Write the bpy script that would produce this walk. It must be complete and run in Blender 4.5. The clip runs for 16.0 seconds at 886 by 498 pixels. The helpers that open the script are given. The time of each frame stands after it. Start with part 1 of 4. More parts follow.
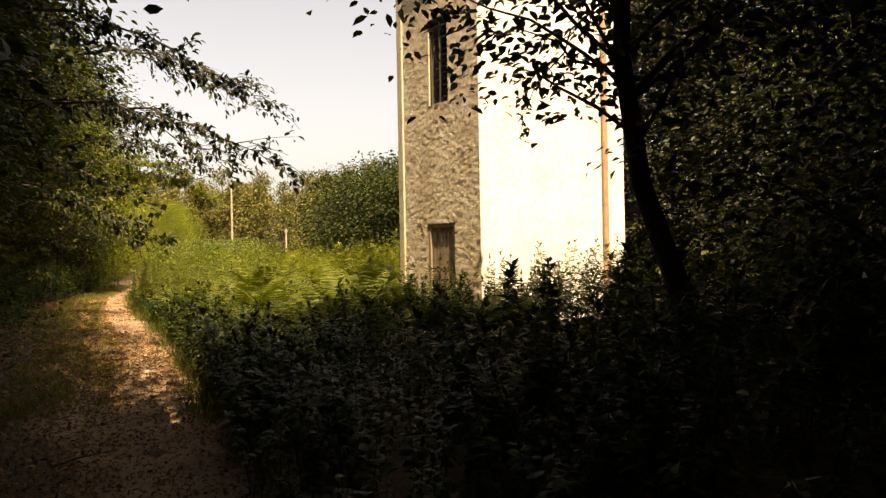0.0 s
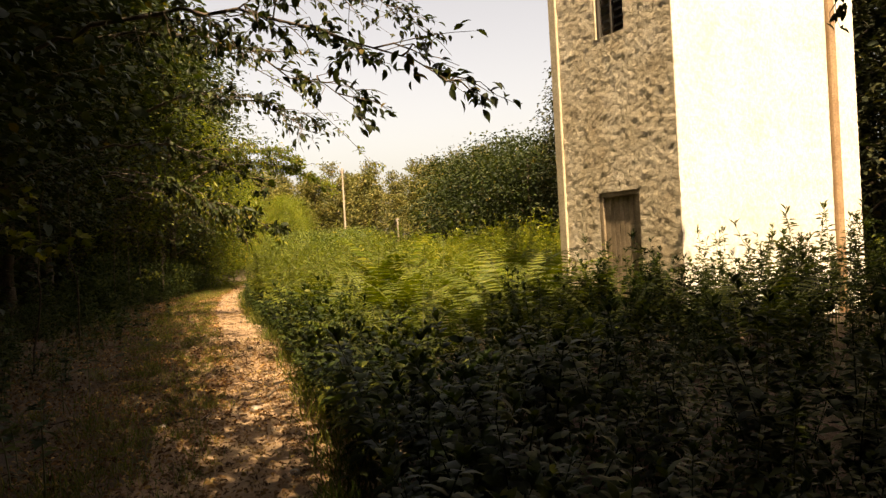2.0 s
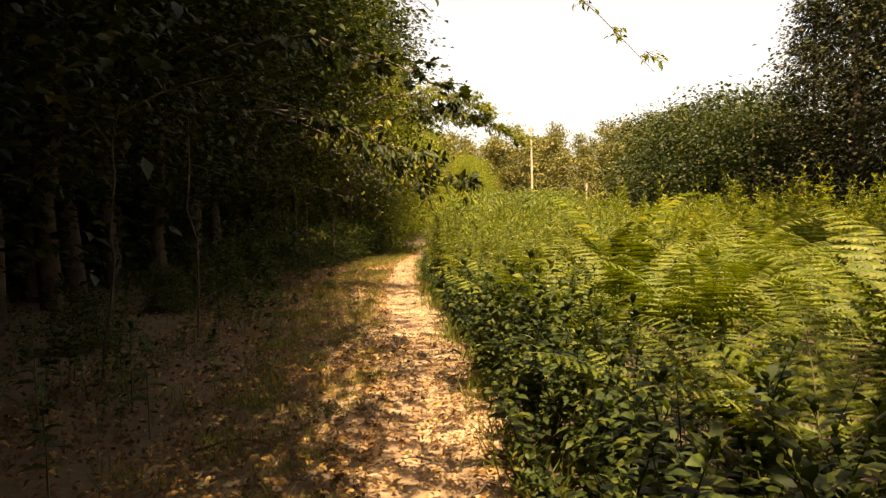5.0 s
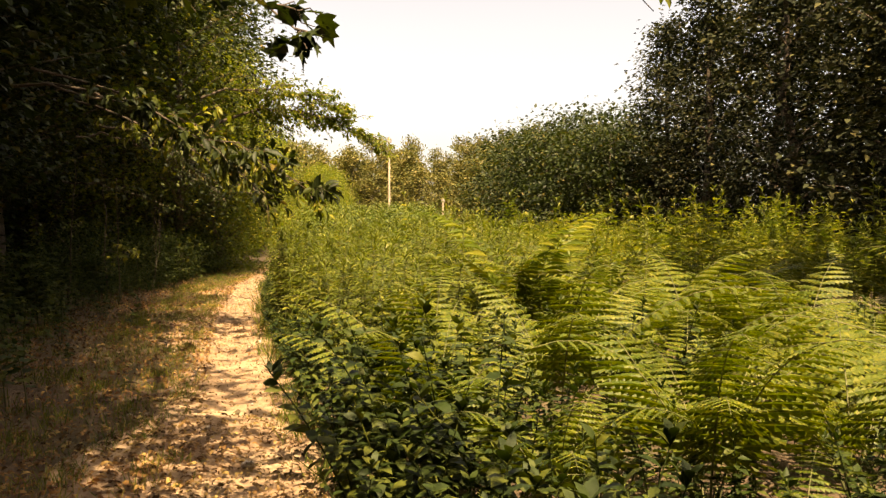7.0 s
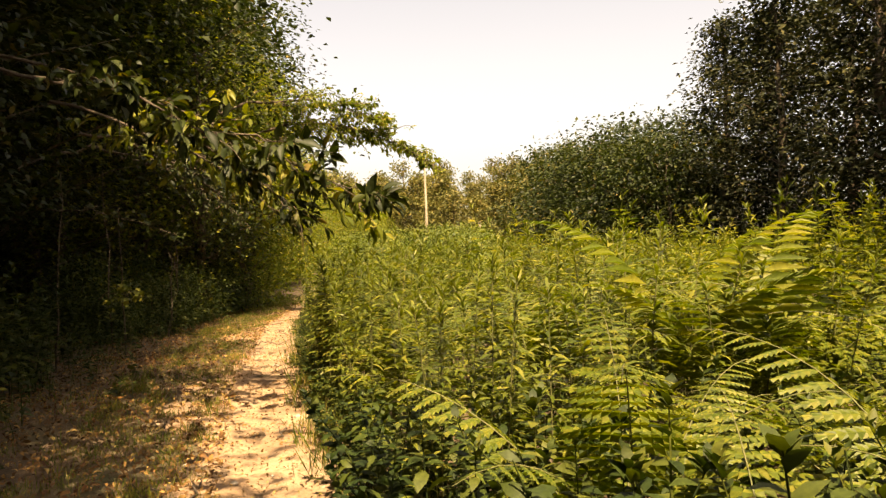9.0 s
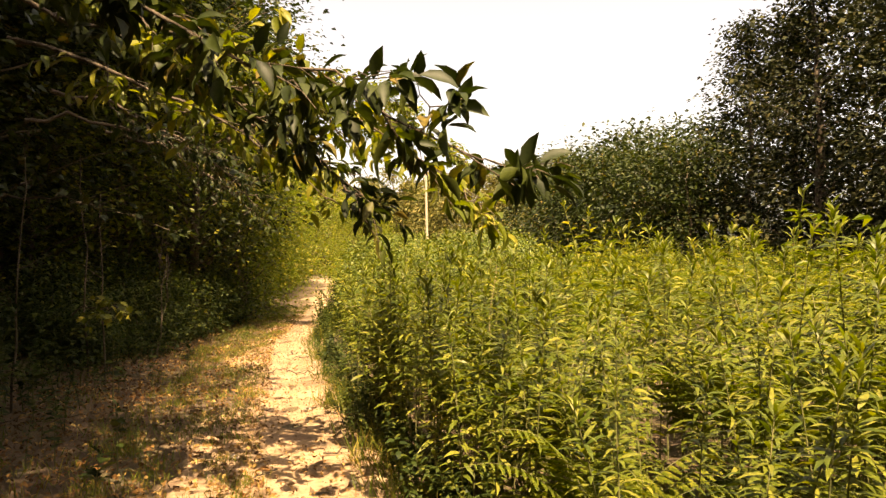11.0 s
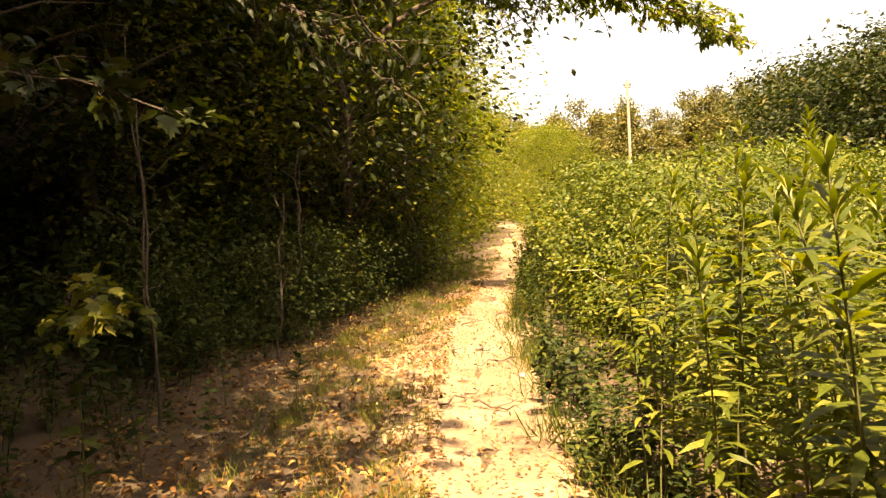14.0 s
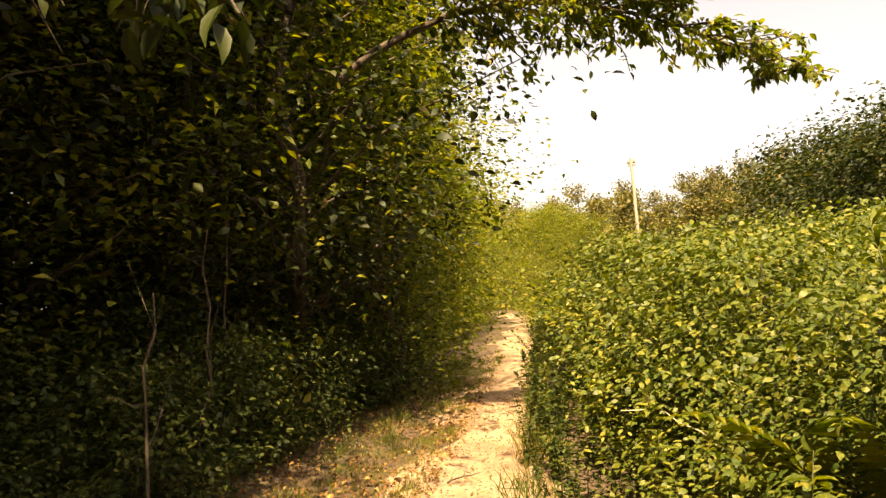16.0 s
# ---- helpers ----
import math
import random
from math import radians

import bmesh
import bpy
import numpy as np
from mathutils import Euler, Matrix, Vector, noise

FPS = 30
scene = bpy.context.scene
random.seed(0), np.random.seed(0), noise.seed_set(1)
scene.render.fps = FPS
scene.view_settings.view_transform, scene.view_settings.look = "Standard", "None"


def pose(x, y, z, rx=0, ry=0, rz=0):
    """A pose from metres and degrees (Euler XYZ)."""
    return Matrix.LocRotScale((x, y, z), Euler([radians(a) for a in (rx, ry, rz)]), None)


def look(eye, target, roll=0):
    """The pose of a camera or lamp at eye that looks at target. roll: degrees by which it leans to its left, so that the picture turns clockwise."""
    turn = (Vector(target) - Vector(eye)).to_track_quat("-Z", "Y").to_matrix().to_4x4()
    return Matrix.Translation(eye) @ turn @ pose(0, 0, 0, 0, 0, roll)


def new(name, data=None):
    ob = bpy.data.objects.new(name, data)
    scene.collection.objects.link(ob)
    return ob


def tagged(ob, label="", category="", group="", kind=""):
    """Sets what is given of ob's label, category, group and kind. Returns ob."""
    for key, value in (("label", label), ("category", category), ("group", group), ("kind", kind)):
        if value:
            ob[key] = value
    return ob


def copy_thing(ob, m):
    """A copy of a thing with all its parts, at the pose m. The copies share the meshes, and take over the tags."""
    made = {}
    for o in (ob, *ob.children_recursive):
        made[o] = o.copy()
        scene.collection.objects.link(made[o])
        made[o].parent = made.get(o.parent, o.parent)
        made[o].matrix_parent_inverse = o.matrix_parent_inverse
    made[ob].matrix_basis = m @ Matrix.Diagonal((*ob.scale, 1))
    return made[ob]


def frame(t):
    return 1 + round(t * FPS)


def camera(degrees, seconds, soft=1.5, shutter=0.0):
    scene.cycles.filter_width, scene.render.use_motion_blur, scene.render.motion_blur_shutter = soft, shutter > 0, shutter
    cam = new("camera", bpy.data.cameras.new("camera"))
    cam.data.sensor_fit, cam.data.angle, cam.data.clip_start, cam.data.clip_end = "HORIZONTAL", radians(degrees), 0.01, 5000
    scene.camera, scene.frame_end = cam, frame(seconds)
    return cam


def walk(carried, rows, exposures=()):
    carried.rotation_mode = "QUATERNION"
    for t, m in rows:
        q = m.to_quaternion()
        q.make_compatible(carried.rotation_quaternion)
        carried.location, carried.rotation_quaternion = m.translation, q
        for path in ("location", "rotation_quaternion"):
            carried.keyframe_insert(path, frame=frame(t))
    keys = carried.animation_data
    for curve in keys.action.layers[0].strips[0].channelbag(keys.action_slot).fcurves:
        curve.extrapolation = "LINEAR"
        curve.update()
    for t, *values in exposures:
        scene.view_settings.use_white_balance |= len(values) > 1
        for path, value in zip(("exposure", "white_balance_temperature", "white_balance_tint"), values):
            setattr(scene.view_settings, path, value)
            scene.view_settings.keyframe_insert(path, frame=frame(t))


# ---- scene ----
cam = camera(63.0, 16.0, soft=1.4)
# seconds, x, y, z, yaw, pitch, roll
PATH = [
    (0, 0.000, -0.000, 1.479, 0.00, 0.10, 1.05),
    (0.5, -0.296, 0.845, 1.453, 3.21, 0.33, 0.65),
    (1, -0.557, 1.626, 1.471, 4.40, 0.35, 1.34),
    (1.5, -0.864, 2.310, 1.434, 4.77, -0.50, 3.14),
    (2, -1.103, 3.037, 1.405, 8.38, -0.63, 3.25),
    (2.5, -1.368, 3.682, 1.396, 12.21, -0.59, 2.13),
    (3, -1.560, 4.276, 1.361, 15.18, -1.18, -1.27),
    (3.5, -1.811, 4.968, 1.323, 23.06, -2.70, -0.74),
    (3.7, -1.925, 5.221, 1.315, 24.32, -5.15, 2.19),
    (5.8, -3.046, 7.650, 1.387, 18.52, -1.86, -1.30),
    (6, -3.129, 7.877, 1.404, 14.13, -2.81, -2.02),
    (6.5, -3.333, 8.460, 1.422, 13.28, -3.48, -0.10),
    (7, -3.551, 9.042, 1.424, 10.83, -1.78, 0.04),
    (7.5, -3.803, 9.651, 1.394, 9.56, -3.20, 3.37),
    (8, -4.066, 10.264, 1.404, 9.83, -3.10, 2.68),
    (8.5, -4.316, 10.818, 1.397, 10.33, -0.85, 1.47),
    (9, -4.702, 11.508, 1.377, 13.22, 0.31, 2.33),
    (9.5, -5.043, 12.120, 1.341, 14.92, 0.74, 3.26),
    (9.7, -5.190, 12.321, 1.362, 15.49, 0.52, 1.31),
    (11.8, -6.802, 14.434, 1.428, 10.66, 1.38, 1.94),
    (12, -6.919, 14.761, 1.419, 15.16, 1.47, -2.35),
    (12.5, -7.297, 15.700, 1.393, 19.42, -1.69, 1.33),
    (13, -7.590, 16.497, 1.390, 23.33, -3.84, 0.22),
    (13.5, -7.874, 17.139, 1.379, 25.30, -0.26, -0.27),
    (14, -8.155, 17.822, 1.339, 26.04, -2.94, 3.14),
    (14.5, -8.451, 18.488, 1.373, 29.36, -3.25, -1.34),
    (15, -8.695, 19.111, 1.360, 27.89, 2.58, 2.07),
    (15.5, -8.966, 19.734, 1.369, 27.74, 2.55, 0.45),
    (16, -9.156, 20.350, 1.387, 26.02, 4.17, 4.51),
]
EXPOSURES = [(0.0, 1.75, 9000, 15), (2.6, 1.7, 9000, 15), (3.6, 2.05, 9400, 16), (6.0, 2.0, 9400, 16), (10.0, 1.95, 9400, 16), (12.0, 2.4, 9800, 19), (14.5, 2.4, 9800, 19), (16.0, 2.1, 9800, 18)]
walk(cam, [(t, pose(x, y, z, 90 + pitch, roll, yaw)) for t, x, y, z, yaw, pitch, roll in PATH], EXPOSURES)

# ---- light: a clear summer sky and a high sun from behind the start of the walk ----
SUN_AZ = (0.43, -0.9028)
SUN_EL = radians(60)
world = bpy.data.worlds.new("sky")
scene.world = world
world.use_nodes = True
wn = world.node_tree
sky = wn.nodes.new("ShaderNodeTexSky")
sky.sky_type = "NISHITA"
sky.sun_disc = False
sky.sun_elevation = SUN_EL
sky.sun_rotation = math.atan2(SUN_AZ[0], SUN_AZ[1])
sky.dust_density = 4.0
sky.air_density = 0.85
sky.ozone_density = 0.6
haze = wn.nodes.new("ShaderNodeHueSaturation")
haze.inputs["Saturation"].default_value = 0.6
haze.inputs["Value"].default_value = 1.05
wn.links.new(sky.outputs[0], haze.inputs["Color"])
wn.links.new(haze.outputs[0], wn.nodes["Background"].inputs[0])
wn.nodes["Background"].inputs[1].default_value = 0.088
sun = new("sun", bpy.data.lights.new("sun", "SUN"))
sun.data.energy = 5.0
sun.data.angle = radians(0.5)
sun.data.color = (1.0, 0.88, 0.68)
sun.matrix_world = look((0, 0, 0), (-SUN_AZ[0] * math.cos(SUN_EL), -SUN_AZ[1] * math.cos(SUN_EL), -math.sin(SUN_EL)))

rng = np.random.default_rng(7)


# ---- materials ----
def base_material(name):
    m = bpy.data.materials.new(name)
    m.use_nodes = True
    nt = m.node_tree
    return m, nt, nt.nodes["Principled BSDF"], nt.nodes["Material Output"]


def ramp(nt, fac, stops):
    r = nt.nodes.new("ShaderNodeValToRGB")
    while len(r.color_ramp.elements) < len(stops):
        r.color_ramp.elements.new(0.5)
    for e, (p, c) in zip(r.color_ramp.elements, stops):
        e.position, e.color = p, (*c, 1)
    nt.links.new(fac, r.inputs[0])
    return r.outputs[0]


def noise_tex(nt, scale, detail=4.0, rough=0.6, coord="Object"):
    c = nt.nodes.new("ShaderNodeTexCoord")
    n = nt.nodes.new("ShaderNodeTexNoise")
    n.inputs["Scale"].default_value = scale
    n.inputs["Detail"].default_value = detail
    n.inputs["Roughness"].default_value = rough
    nt.links.new(c.outputs[coord], n.inputs["Vector"])
    return n.outputs[0]


def bump(nt, bsdf, height, strength, distance):
    b = nt.nodes.new("ShaderNodeBump")
    b.inputs["Strength"].default_value = strength
    b.inputs["Distance"].default_value = distance
    nt.links.new(height, b.inputs["Height"])
    nt.links.new(b.outputs[0], bsdf.inputs["Normal"])


def mixed(nt, fac, a, b, mode="MIX"):
    m = nt.nodes.new("ShaderNodeMix")
    m.data_type, m.blend_type = "RGBA", mode
    for s, v in ((0, fac), (6, a), (7, b)):
        if isinstance(v, (int, float)):
            m.inputs[s].default_value = v
        elif isinstance(v, tuple):
            m.inputs[s].default_value = (*v, 1)
        else:
            nt.links.new(v, m.inputs[s])
    return m.outputs[2]


def leaf_material(name, stops, through_colour, rough=0.45, translucent=0.4):
    """Leaves: each one its own shade, with some light shining through."""
    m, nt, bsdf, out = base_material(name)
    g = nt.nodes.new("ShaderNodeNewGeometry")
    col = ramp(nt, g.outputs["Random Per Island"], stops)
    big = ramp(nt, noise_tex(nt, 0.7, 2), [(0.3, (0.52, 0.66, 0.58)), (0.7, (1.22, 1.14, 0.98))])
    col = mixed(nt, 1.0, col, big, "MULTIPLY")
    mottle = ramp(nt, noise_tex(nt, 55.0, 3), [(0.3, (0.68, 0.70, 0.62)), (0.55, (1.0, 1.0, 1.0)), (0.75, (1.22, 1.18, 1.1))])
    col = mixed(nt, 1.0, col, mottle, "MULTIPLY")
    nt.links.new(col, bsdf.inputs["Base Color"])
    bsdf.inputs["Roughness"].default_value = rough
    bsdf.inputs["Specular IOR Level"].default_value = 0.22
    tr = nt.nodes.new("ShaderNodeBsdfTranslucent")
    tcol = mixed(nt, 1.0, col, through_colour, "MULTIPLY")
    nt.links.new(tcol, tr.inputs[0])
    mix = nt.nodes.new("ShaderNodeMixShader")
    mix.inputs[0].default_value = translucent
    nt.links.new(bsdf.outputs[0], mix.inputs[1])
    nt.links.new(tr.outputs[0], mix.inputs[2])
    nt.links.new(mix.outputs[0], out.inputs[0])
    return m


def rough_material(name, stops, scale, rough=0.9, bump_scale=30.0, bump_strength=0.5, bump_distance=0.02):
    m, nt, bsdf, out = base_material(name)
    col = ramp(nt, noise_tex(nt, scale), stops)
    fine = noise_tex(nt, bump_scale, 6, 0.7)
    col = mixed(nt, 1.0, col, ramp(nt, fine, [(0.3, (0.65, 0.65, 0.65)), (0.7, (1.25, 1.22, 1.18))]), "MULTIPLY")
    nt.links.new(col, bsdf.inputs["Base Color"])
    bsdf.inputs["Roughness"].default_value = rough
    bump(nt, bsdf, fine, bump_strength, bump_distance)
    return m


# wood leaves: near-black greens, the shade of the wood put into the colour
LEAF_SHADED = leaf_material("leaf_shaded", [(0.0, (0.010, 0.016, 0.004)), (0.5, (0.020, 0.030, 0.007)), (0.93, (0.042, 0.052, 0.010)), (1.0, (0.13, 0.09, 0.022))], (1.8, 1.9, 0.6), 0.55, 0.2)
# the same leaves brightened to yellow, with sunlight put into the colour
LEAF_SUNLIT = leaf_material("leaf_sunlit", [(0.0, (0.060, 0.085, 0.013)), (0.6, (0.120, 0.140, 0.022)), (1.0, (0.22, 0.19, 0.035))], (1.8, 1.9, 0.6))
# evergreens across the clearing: shade is put into this very dark colour
NEEDLE_SHADED = leaf_material("needle_shaded", [(0.0, (0.010, 0.014, 0.006)), (0.6, (0.026, 0.030, 0.011)), (0.95, (0.060, 0.055, 0.020)), (1.0, (0.11, 0.085, 0.03))], (1.3, 1.4, 0.8), 0.85, 0.1)
LEAF_FERN = leaf_material("fern_green", [(0.0, (0.060, 0.085, 0.012)), (0.6, (0.115, 0.132, 0.018)), (1.0, (0.19, 0.175, 0.030))], (1.5, 1.6, 0.5), 0.5, 0.33)
LEAF_HERB = leaf_material("herb_green", [(0.0, (0.062, 0.082, 0.014)), (0.6, (0.125, 0.138, 0.024)), (1.0, (0.23, 0.205, 0.045))], (1.7, 1.8, 0.5), 0.45, 0.32)
# low plants: the green is darkened to hold the shade they stand in
LEAF_LOW_SHADED = leaf_material("low_green_shaded", [(0.0, (0.016, 0.028, 0.006)), (0.6, (0.036, 0.052, 0.010)), (1.0, (0.10, 0.105, 0.02))], (1.6, 1.8, 0.6), 0.6, 0.22)
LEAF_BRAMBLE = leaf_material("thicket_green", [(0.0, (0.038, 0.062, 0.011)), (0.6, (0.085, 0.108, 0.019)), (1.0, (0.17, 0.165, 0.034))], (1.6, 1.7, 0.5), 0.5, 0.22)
GRASS = leaf_material("grass_blade", [(0.0, (0.060, 0.095, 0.018)), (0.6, (0.11, 0.13, 0.025)), (1.0, (0.26, 0.21, 0.07))], (1.6, 1.6, 0.6), 0.5, 0.35)
DRY_LEAF = leaf_material("dry_leaf", [(0.0, (0.065, 0.030, 0.012)), (0.45, (0.135, 0.066, 0.025)), (0.8, (0.23, 0.125, 0.048)), (1.0, (0.38, 0.25, 0.105))], (1.2, 1.0, 0.7), 0.7, 0.15)
BARK = rough_material("bark", [(0.3, (0.045, 0.032, 0.022)), (0.7, (0.11, 0.085, 0.06))], 6.0, 0.95, 24.0, 0.9, 0.03)
BARK_PINE = rough_material("bark_pine", [(0.3, (0.06, 0.045, 0.034)), (0.7, (0.13, 0.10, 0.075))], 5.0, 0.95, 20.0, 0.9, 0.03)
STEM = rough_material("stem", [(0.3, (0.07, 0.085, 0.025)), (0.7, (0.14, 0.13, 0.05))], 9.0, 0.7, 60.0, 0.3, 0.004)
SOIL = rough_material("forest_soil", [(0.25, (0.050, 0.032, 0.018)), (0.5, (0.095, 0.062, 0.034)), (0.75, (0.060, 0.062, 0.022))], 1.3, 0.95, 18.0, 0.8, 0.04)
DIRT = rough_material("path_dirt", [(0.25, (0.15, 0.092, 0.054)), (0.5, (0.26, 0.172, 0.105)), (0.8, (0.39, 0.285, 0.18))], 1.6, 0.95, 22.0, 0.8, 0.02)
STONE = rough_material("pebble", [(0.3, (0.20, 0.17, 0.14)), (0.7, (0.36, 0.32, 0.27))], 8.0, 0.85, 50.0, 0.5, 0.01)
POLE = rough_material("pole_wood", [(0.3, (0.27, 0.22, 0.16)), (0.7, (0.40, 0.34, 0.26))], 2.0, 0.9, 30.0, 0.3, 0.01)
METAL = rough_material("weathered_metal", [(0.3, (0.16, 0.15, 0.14)), (0.7, (0.28, 0.26, 0.24))], 6.0, 0.6, 40.0, 0.2, 0.005)


# ---- mesh helpers ----
def soup(verts, faces_tri=None, faces_quad=None):
    """A mesh from arrays of vertices and of triangles or quads."""
    me = bpy.data.meshes.new("mesh")
    me.vertices.add(len(verts))
    me.vertices.foreach_set("co", np.asarray(verts, np.float32).ravel())
    groups = [(np.asarray(f, np.int32), n) for f, n in ((faces_tri, 3), (faces_quad, 4)) if f is not None and len(f)]
    me.loops.add(sum(f.size for f, n in groups))
    me.polygons.add(sum(len(f) for f, n in groups))
    me.loops.foreach_set("vertex_index", np.concatenate([f.ravel() for f, n in groups]))
    total = np.concatenate([np.full(len(f), n, np.int32) for f, n in groups])
    me.polygons.foreach_set("loop_start", np.concatenate([[0], np.cumsum(total)[:-1]]).astype(np.int32))
    me.update(calc_edges=True)
    return me


def link(name, me, material, parent=None, label="", smooth=False):
    me.materials.clear()
    me.materials.append(material)
    if smooth:
        me.polygons.foreach_set("use_smooth", np.ones(len(me.polygons), bool))
    ob = new(name, me)
    ob.parent = parent
    if label:
        tagged(ob, label)
    return ob


def part(name, bm, material, parent=None, label="", smooth=False):
    me = bpy.data.meshes.new(name)
    bm.to_mesh(me)
    bm.free()
    return link(name, me, material, parent, label, smooth)


def box(bm, lo, hi, bevel=0.0):
    made = bmesh.ops.create_cube(bm, size=1.0)["verts"]
    lo, hi = Vector(lo), Vector(hi)
    for v in made:
        v.co = Vector(((v.co.x + 0.5) * (hi.x - lo.x) + lo.x, (v.co.y + 0.5) * (hi.y - lo.y) + lo.y, (v.co.z + 0.5) * (hi.z - lo.z) + lo.z))
    if bevel:
        edges = list({e for v in made for e in v.link_edges})
        bmesh.ops.bevel(bm, geom=edges, offset=bevel, segments=1, affect="EDGES")
    return made


def unit(v):
    return v / np.maximum(np.linalg.norm(v, axis=-1, keepdims=True), 1e-9)


LEAF2 = np.array([(0, 0, 0), (-0.5, 0.45, 0.12), (0, 1, -0.05), (0.5, 0.45, 0.12)])
LEAF2_F = np.array([(0, 2, 1), (0, 3, 2)])
LEAF6 = np.array([(0, 0, 0), (-0.36, 0.22, 0.10), (-0.5, 0.48, 0.12), (-0.30, 0.76, 0.05), (0, 1, -0.14), (0.30, 0.76, 0.05), (0.5, 0.48, 0.12), (0.36, 0.22, 0.10), (0, 0.28, 0.0), (0, 0.7, -0.02)])
LEAF6_F = np.array([(0, 8, 1), (1, 8, 2), (2, 8, 9), (2, 9, 3), (3, 9, 4), (4, 9, 5), (5, 9, 6), (6, 9, 8), (6, 8, 7), (7, 8, 0)])
LOBED = np.array([(0, 0, 0), (-0.30, 0.10, 0.05), (-0.55, 0.38, 0.10), (-0.27, 0.46, 0.05), (-0.34, 0.76, 0.08), (-0.12, 0.70, 0.03), (0, 1, -0.08), (0.12, 0.70, 0.03), (0.34, 0.76, 0.08), (0.27, 0.46, 0.05), (0.55, 0.38, 0.10), (0.30, 0.10, 0.05), (0, 0.4, 0)])
LOBED_F = np.array([(12, i + 1, i) for i in range(11)] + [(12, 0, 11)])


def leaves(points, ways, ups, length, width, shape=LEAF2, faces=LEAF2_F):
    """Leaf blades at points, each pointing along its way with its face towards its up. Returns vertices and triangles."""
    y = unit(ways)
    x = unit(np.cross(y, ups))
    z = np.cross(x, y)
    n = len(points)
    length = np.broadcast_to(length, n)[:, None, None]
    width = np.broadcast_to(width, n)[:, None, None]
    s = shape[None]
    v = points[:, None] + x[:, None] * (s[..., :1] * width) + y[:, None] * (s[..., 1:2] * length) + z[:, None] * (s[..., 2:] * length)
    f = faces[None] + (np.arange(n) * len(shape))[:, None, None]
    return v.reshape(-1, 3), f.reshape(-1, 3)


def tubes(paths, sides=6):
    """Tapered tubes along paths; a path is (points, radii). Returns vertices and quads."""
    V, Q, base = [], [], 0
    a = np.arange(sides) * 2 * np.pi / sides
    for pts, rad in paths:
        pts, rad = np.asarray(pts, float), np.asarray(rad, float)
        d = unit(np.gradient(pts, axis=0))
        ref = np.where(np.abs(d[:, 2:]) > 0.9, np.array([[1.0, 0, 0]]), np.array([[0, 0, 1.0]]))
        u = unit(np.cross(d, ref))
        w = np.cross(d, u)
        ring = pts[:, None] + rad[:, None, None] * (np.cos(a)[None, :, None] * u[:, None] + np.sin(a)[None, :, None] * w[:, None])
        V.append(ring.reshape(-1, 3))
        k = len(pts)
        i = np.arange(k - 1)[:, None] * sides + np.arange(sides)[None]
        j = np.arange(k - 1)[:, None] * sides + (np.arange(sides)[None] + 1) % sides
        Q.append(np.stack([i, j, j + sides, i + sides], -1).reshape(-1, 4) + base)
        base += k * sides
    return np.concatenate(V), np.concatenate(Q)


def bend(a, b, sag=0.0, wob=0.0, n=6, r=rng):
    """A slightly crooked line from a to b that sags or arches."""
    a, b = np.asarray(a, float), np.asarray(b, float)
    t = np.linspace(0, 1, n)[:, None]
    p = a + (b - a) * t
    p[:, 2] += (sag * 4 * t * (1 - t))[:, 0]
    p[1:-1] += r.normal(0, wob, (n - 2, 3))
    return p


# ---- the line of the footpath ----
PY = np.array([-15.0, 0.0, 8.0, 12.5, 19.2, 25.0, 38.0, 60.0, 90.0])
PX = np.array([6.8, 0.1, -3.25, -5.27, -8.75, -11.35, -15.7, -23.0, -38.0])


def path_x(y):
    return np.interp(y, PY, PX)


# ---- ground ----
def height(x, y):
    """Gentle unevenness, none on the path, and a low bank under the wood."""
    d = (x - path_x(y)) * 0.9
    off = np.clip((np.abs(d) - 0.8) / 2.0, 0, 1)
    return off * (0.05 * np.sin(x * 1.3 + 0.4 * y) + 0.04 * np.sin(1.7 * y - x)) + np.clip((-d - 2.0) / 8, 0, 1) * 0.5


def build_ground():
    xs = np.concatenate([[-3000, -800, -200, -90], np.arange(-60, 40.1, 0.8), [70, 200, 800, 3000]])
    ys = np.concatenate([[-3000, -800, -200, -60], np.arange(-20, 70.1, 0.8), [100, 200, 800, 3000]])
    gx, gy = np.meshgrid(xs, ys)
    gz = height(gx, gy) * (np.abs(gx) < 65) * (np.abs(gy) < 75) - 0.02
    n, m = gx.shape
    i = np.arange(n - 1)[:, None] * m + np.arange(m - 1)[None]
    q = np.stack([i, i + 1, i + m + 1, i + m], -1).reshape(-1, 4)
    tagged(link("ground", soup(np.stack([gx, gy, gz], -1).reshape(-1, 3), None, q), SOIL, smooth=True), "dark brown woodland soil with old leaf mould", "ground", kind="structure")


def build_path():
    ys = np.arange(-8, 75, 0.25)
    us = np.linspace(-1, 1, 15)
    left, right = 0.62, 0.5
    V = []
    for k, y in enumerate(ys):
        wob_l = 0.22 * math.sin(y * 1.1) + 0.12 * math.sin(2.9 * y + 1)
        wob_r = 0.08 * math.sin(y * 1.7 + 2) + 0.06 * math.sin(4.1 * y)
        for u in us:
            d = u * (right + wob_r) if u > 0 else u * (left + wob_l)
            z = 0.012 - 0.03 * max(0, 1 - abs(d / 0.35)) + 0.02 * noise.noise(Vector((d * 3, y * 3, 0))) - 0.03 * (abs(u) > 0.99)
            V.append((path_x(y) + d * 1.08, y + d * 0.42, z))
    m = len(us)
    i = np.arange(len(ys) - 1)[:, None] * m + np.arange(m - 1)[None]
    q = np.stack([i, i + 1, i + m + 1, i + m], -1).reshape(-1, 4)
    tagged(link("path", soup(np.array(V), None, q), DIRT, smooth=True), "narrow trodden footpath of pale brown earth with dry leaves", "path", kind="structure")


build_ground()
build_path()


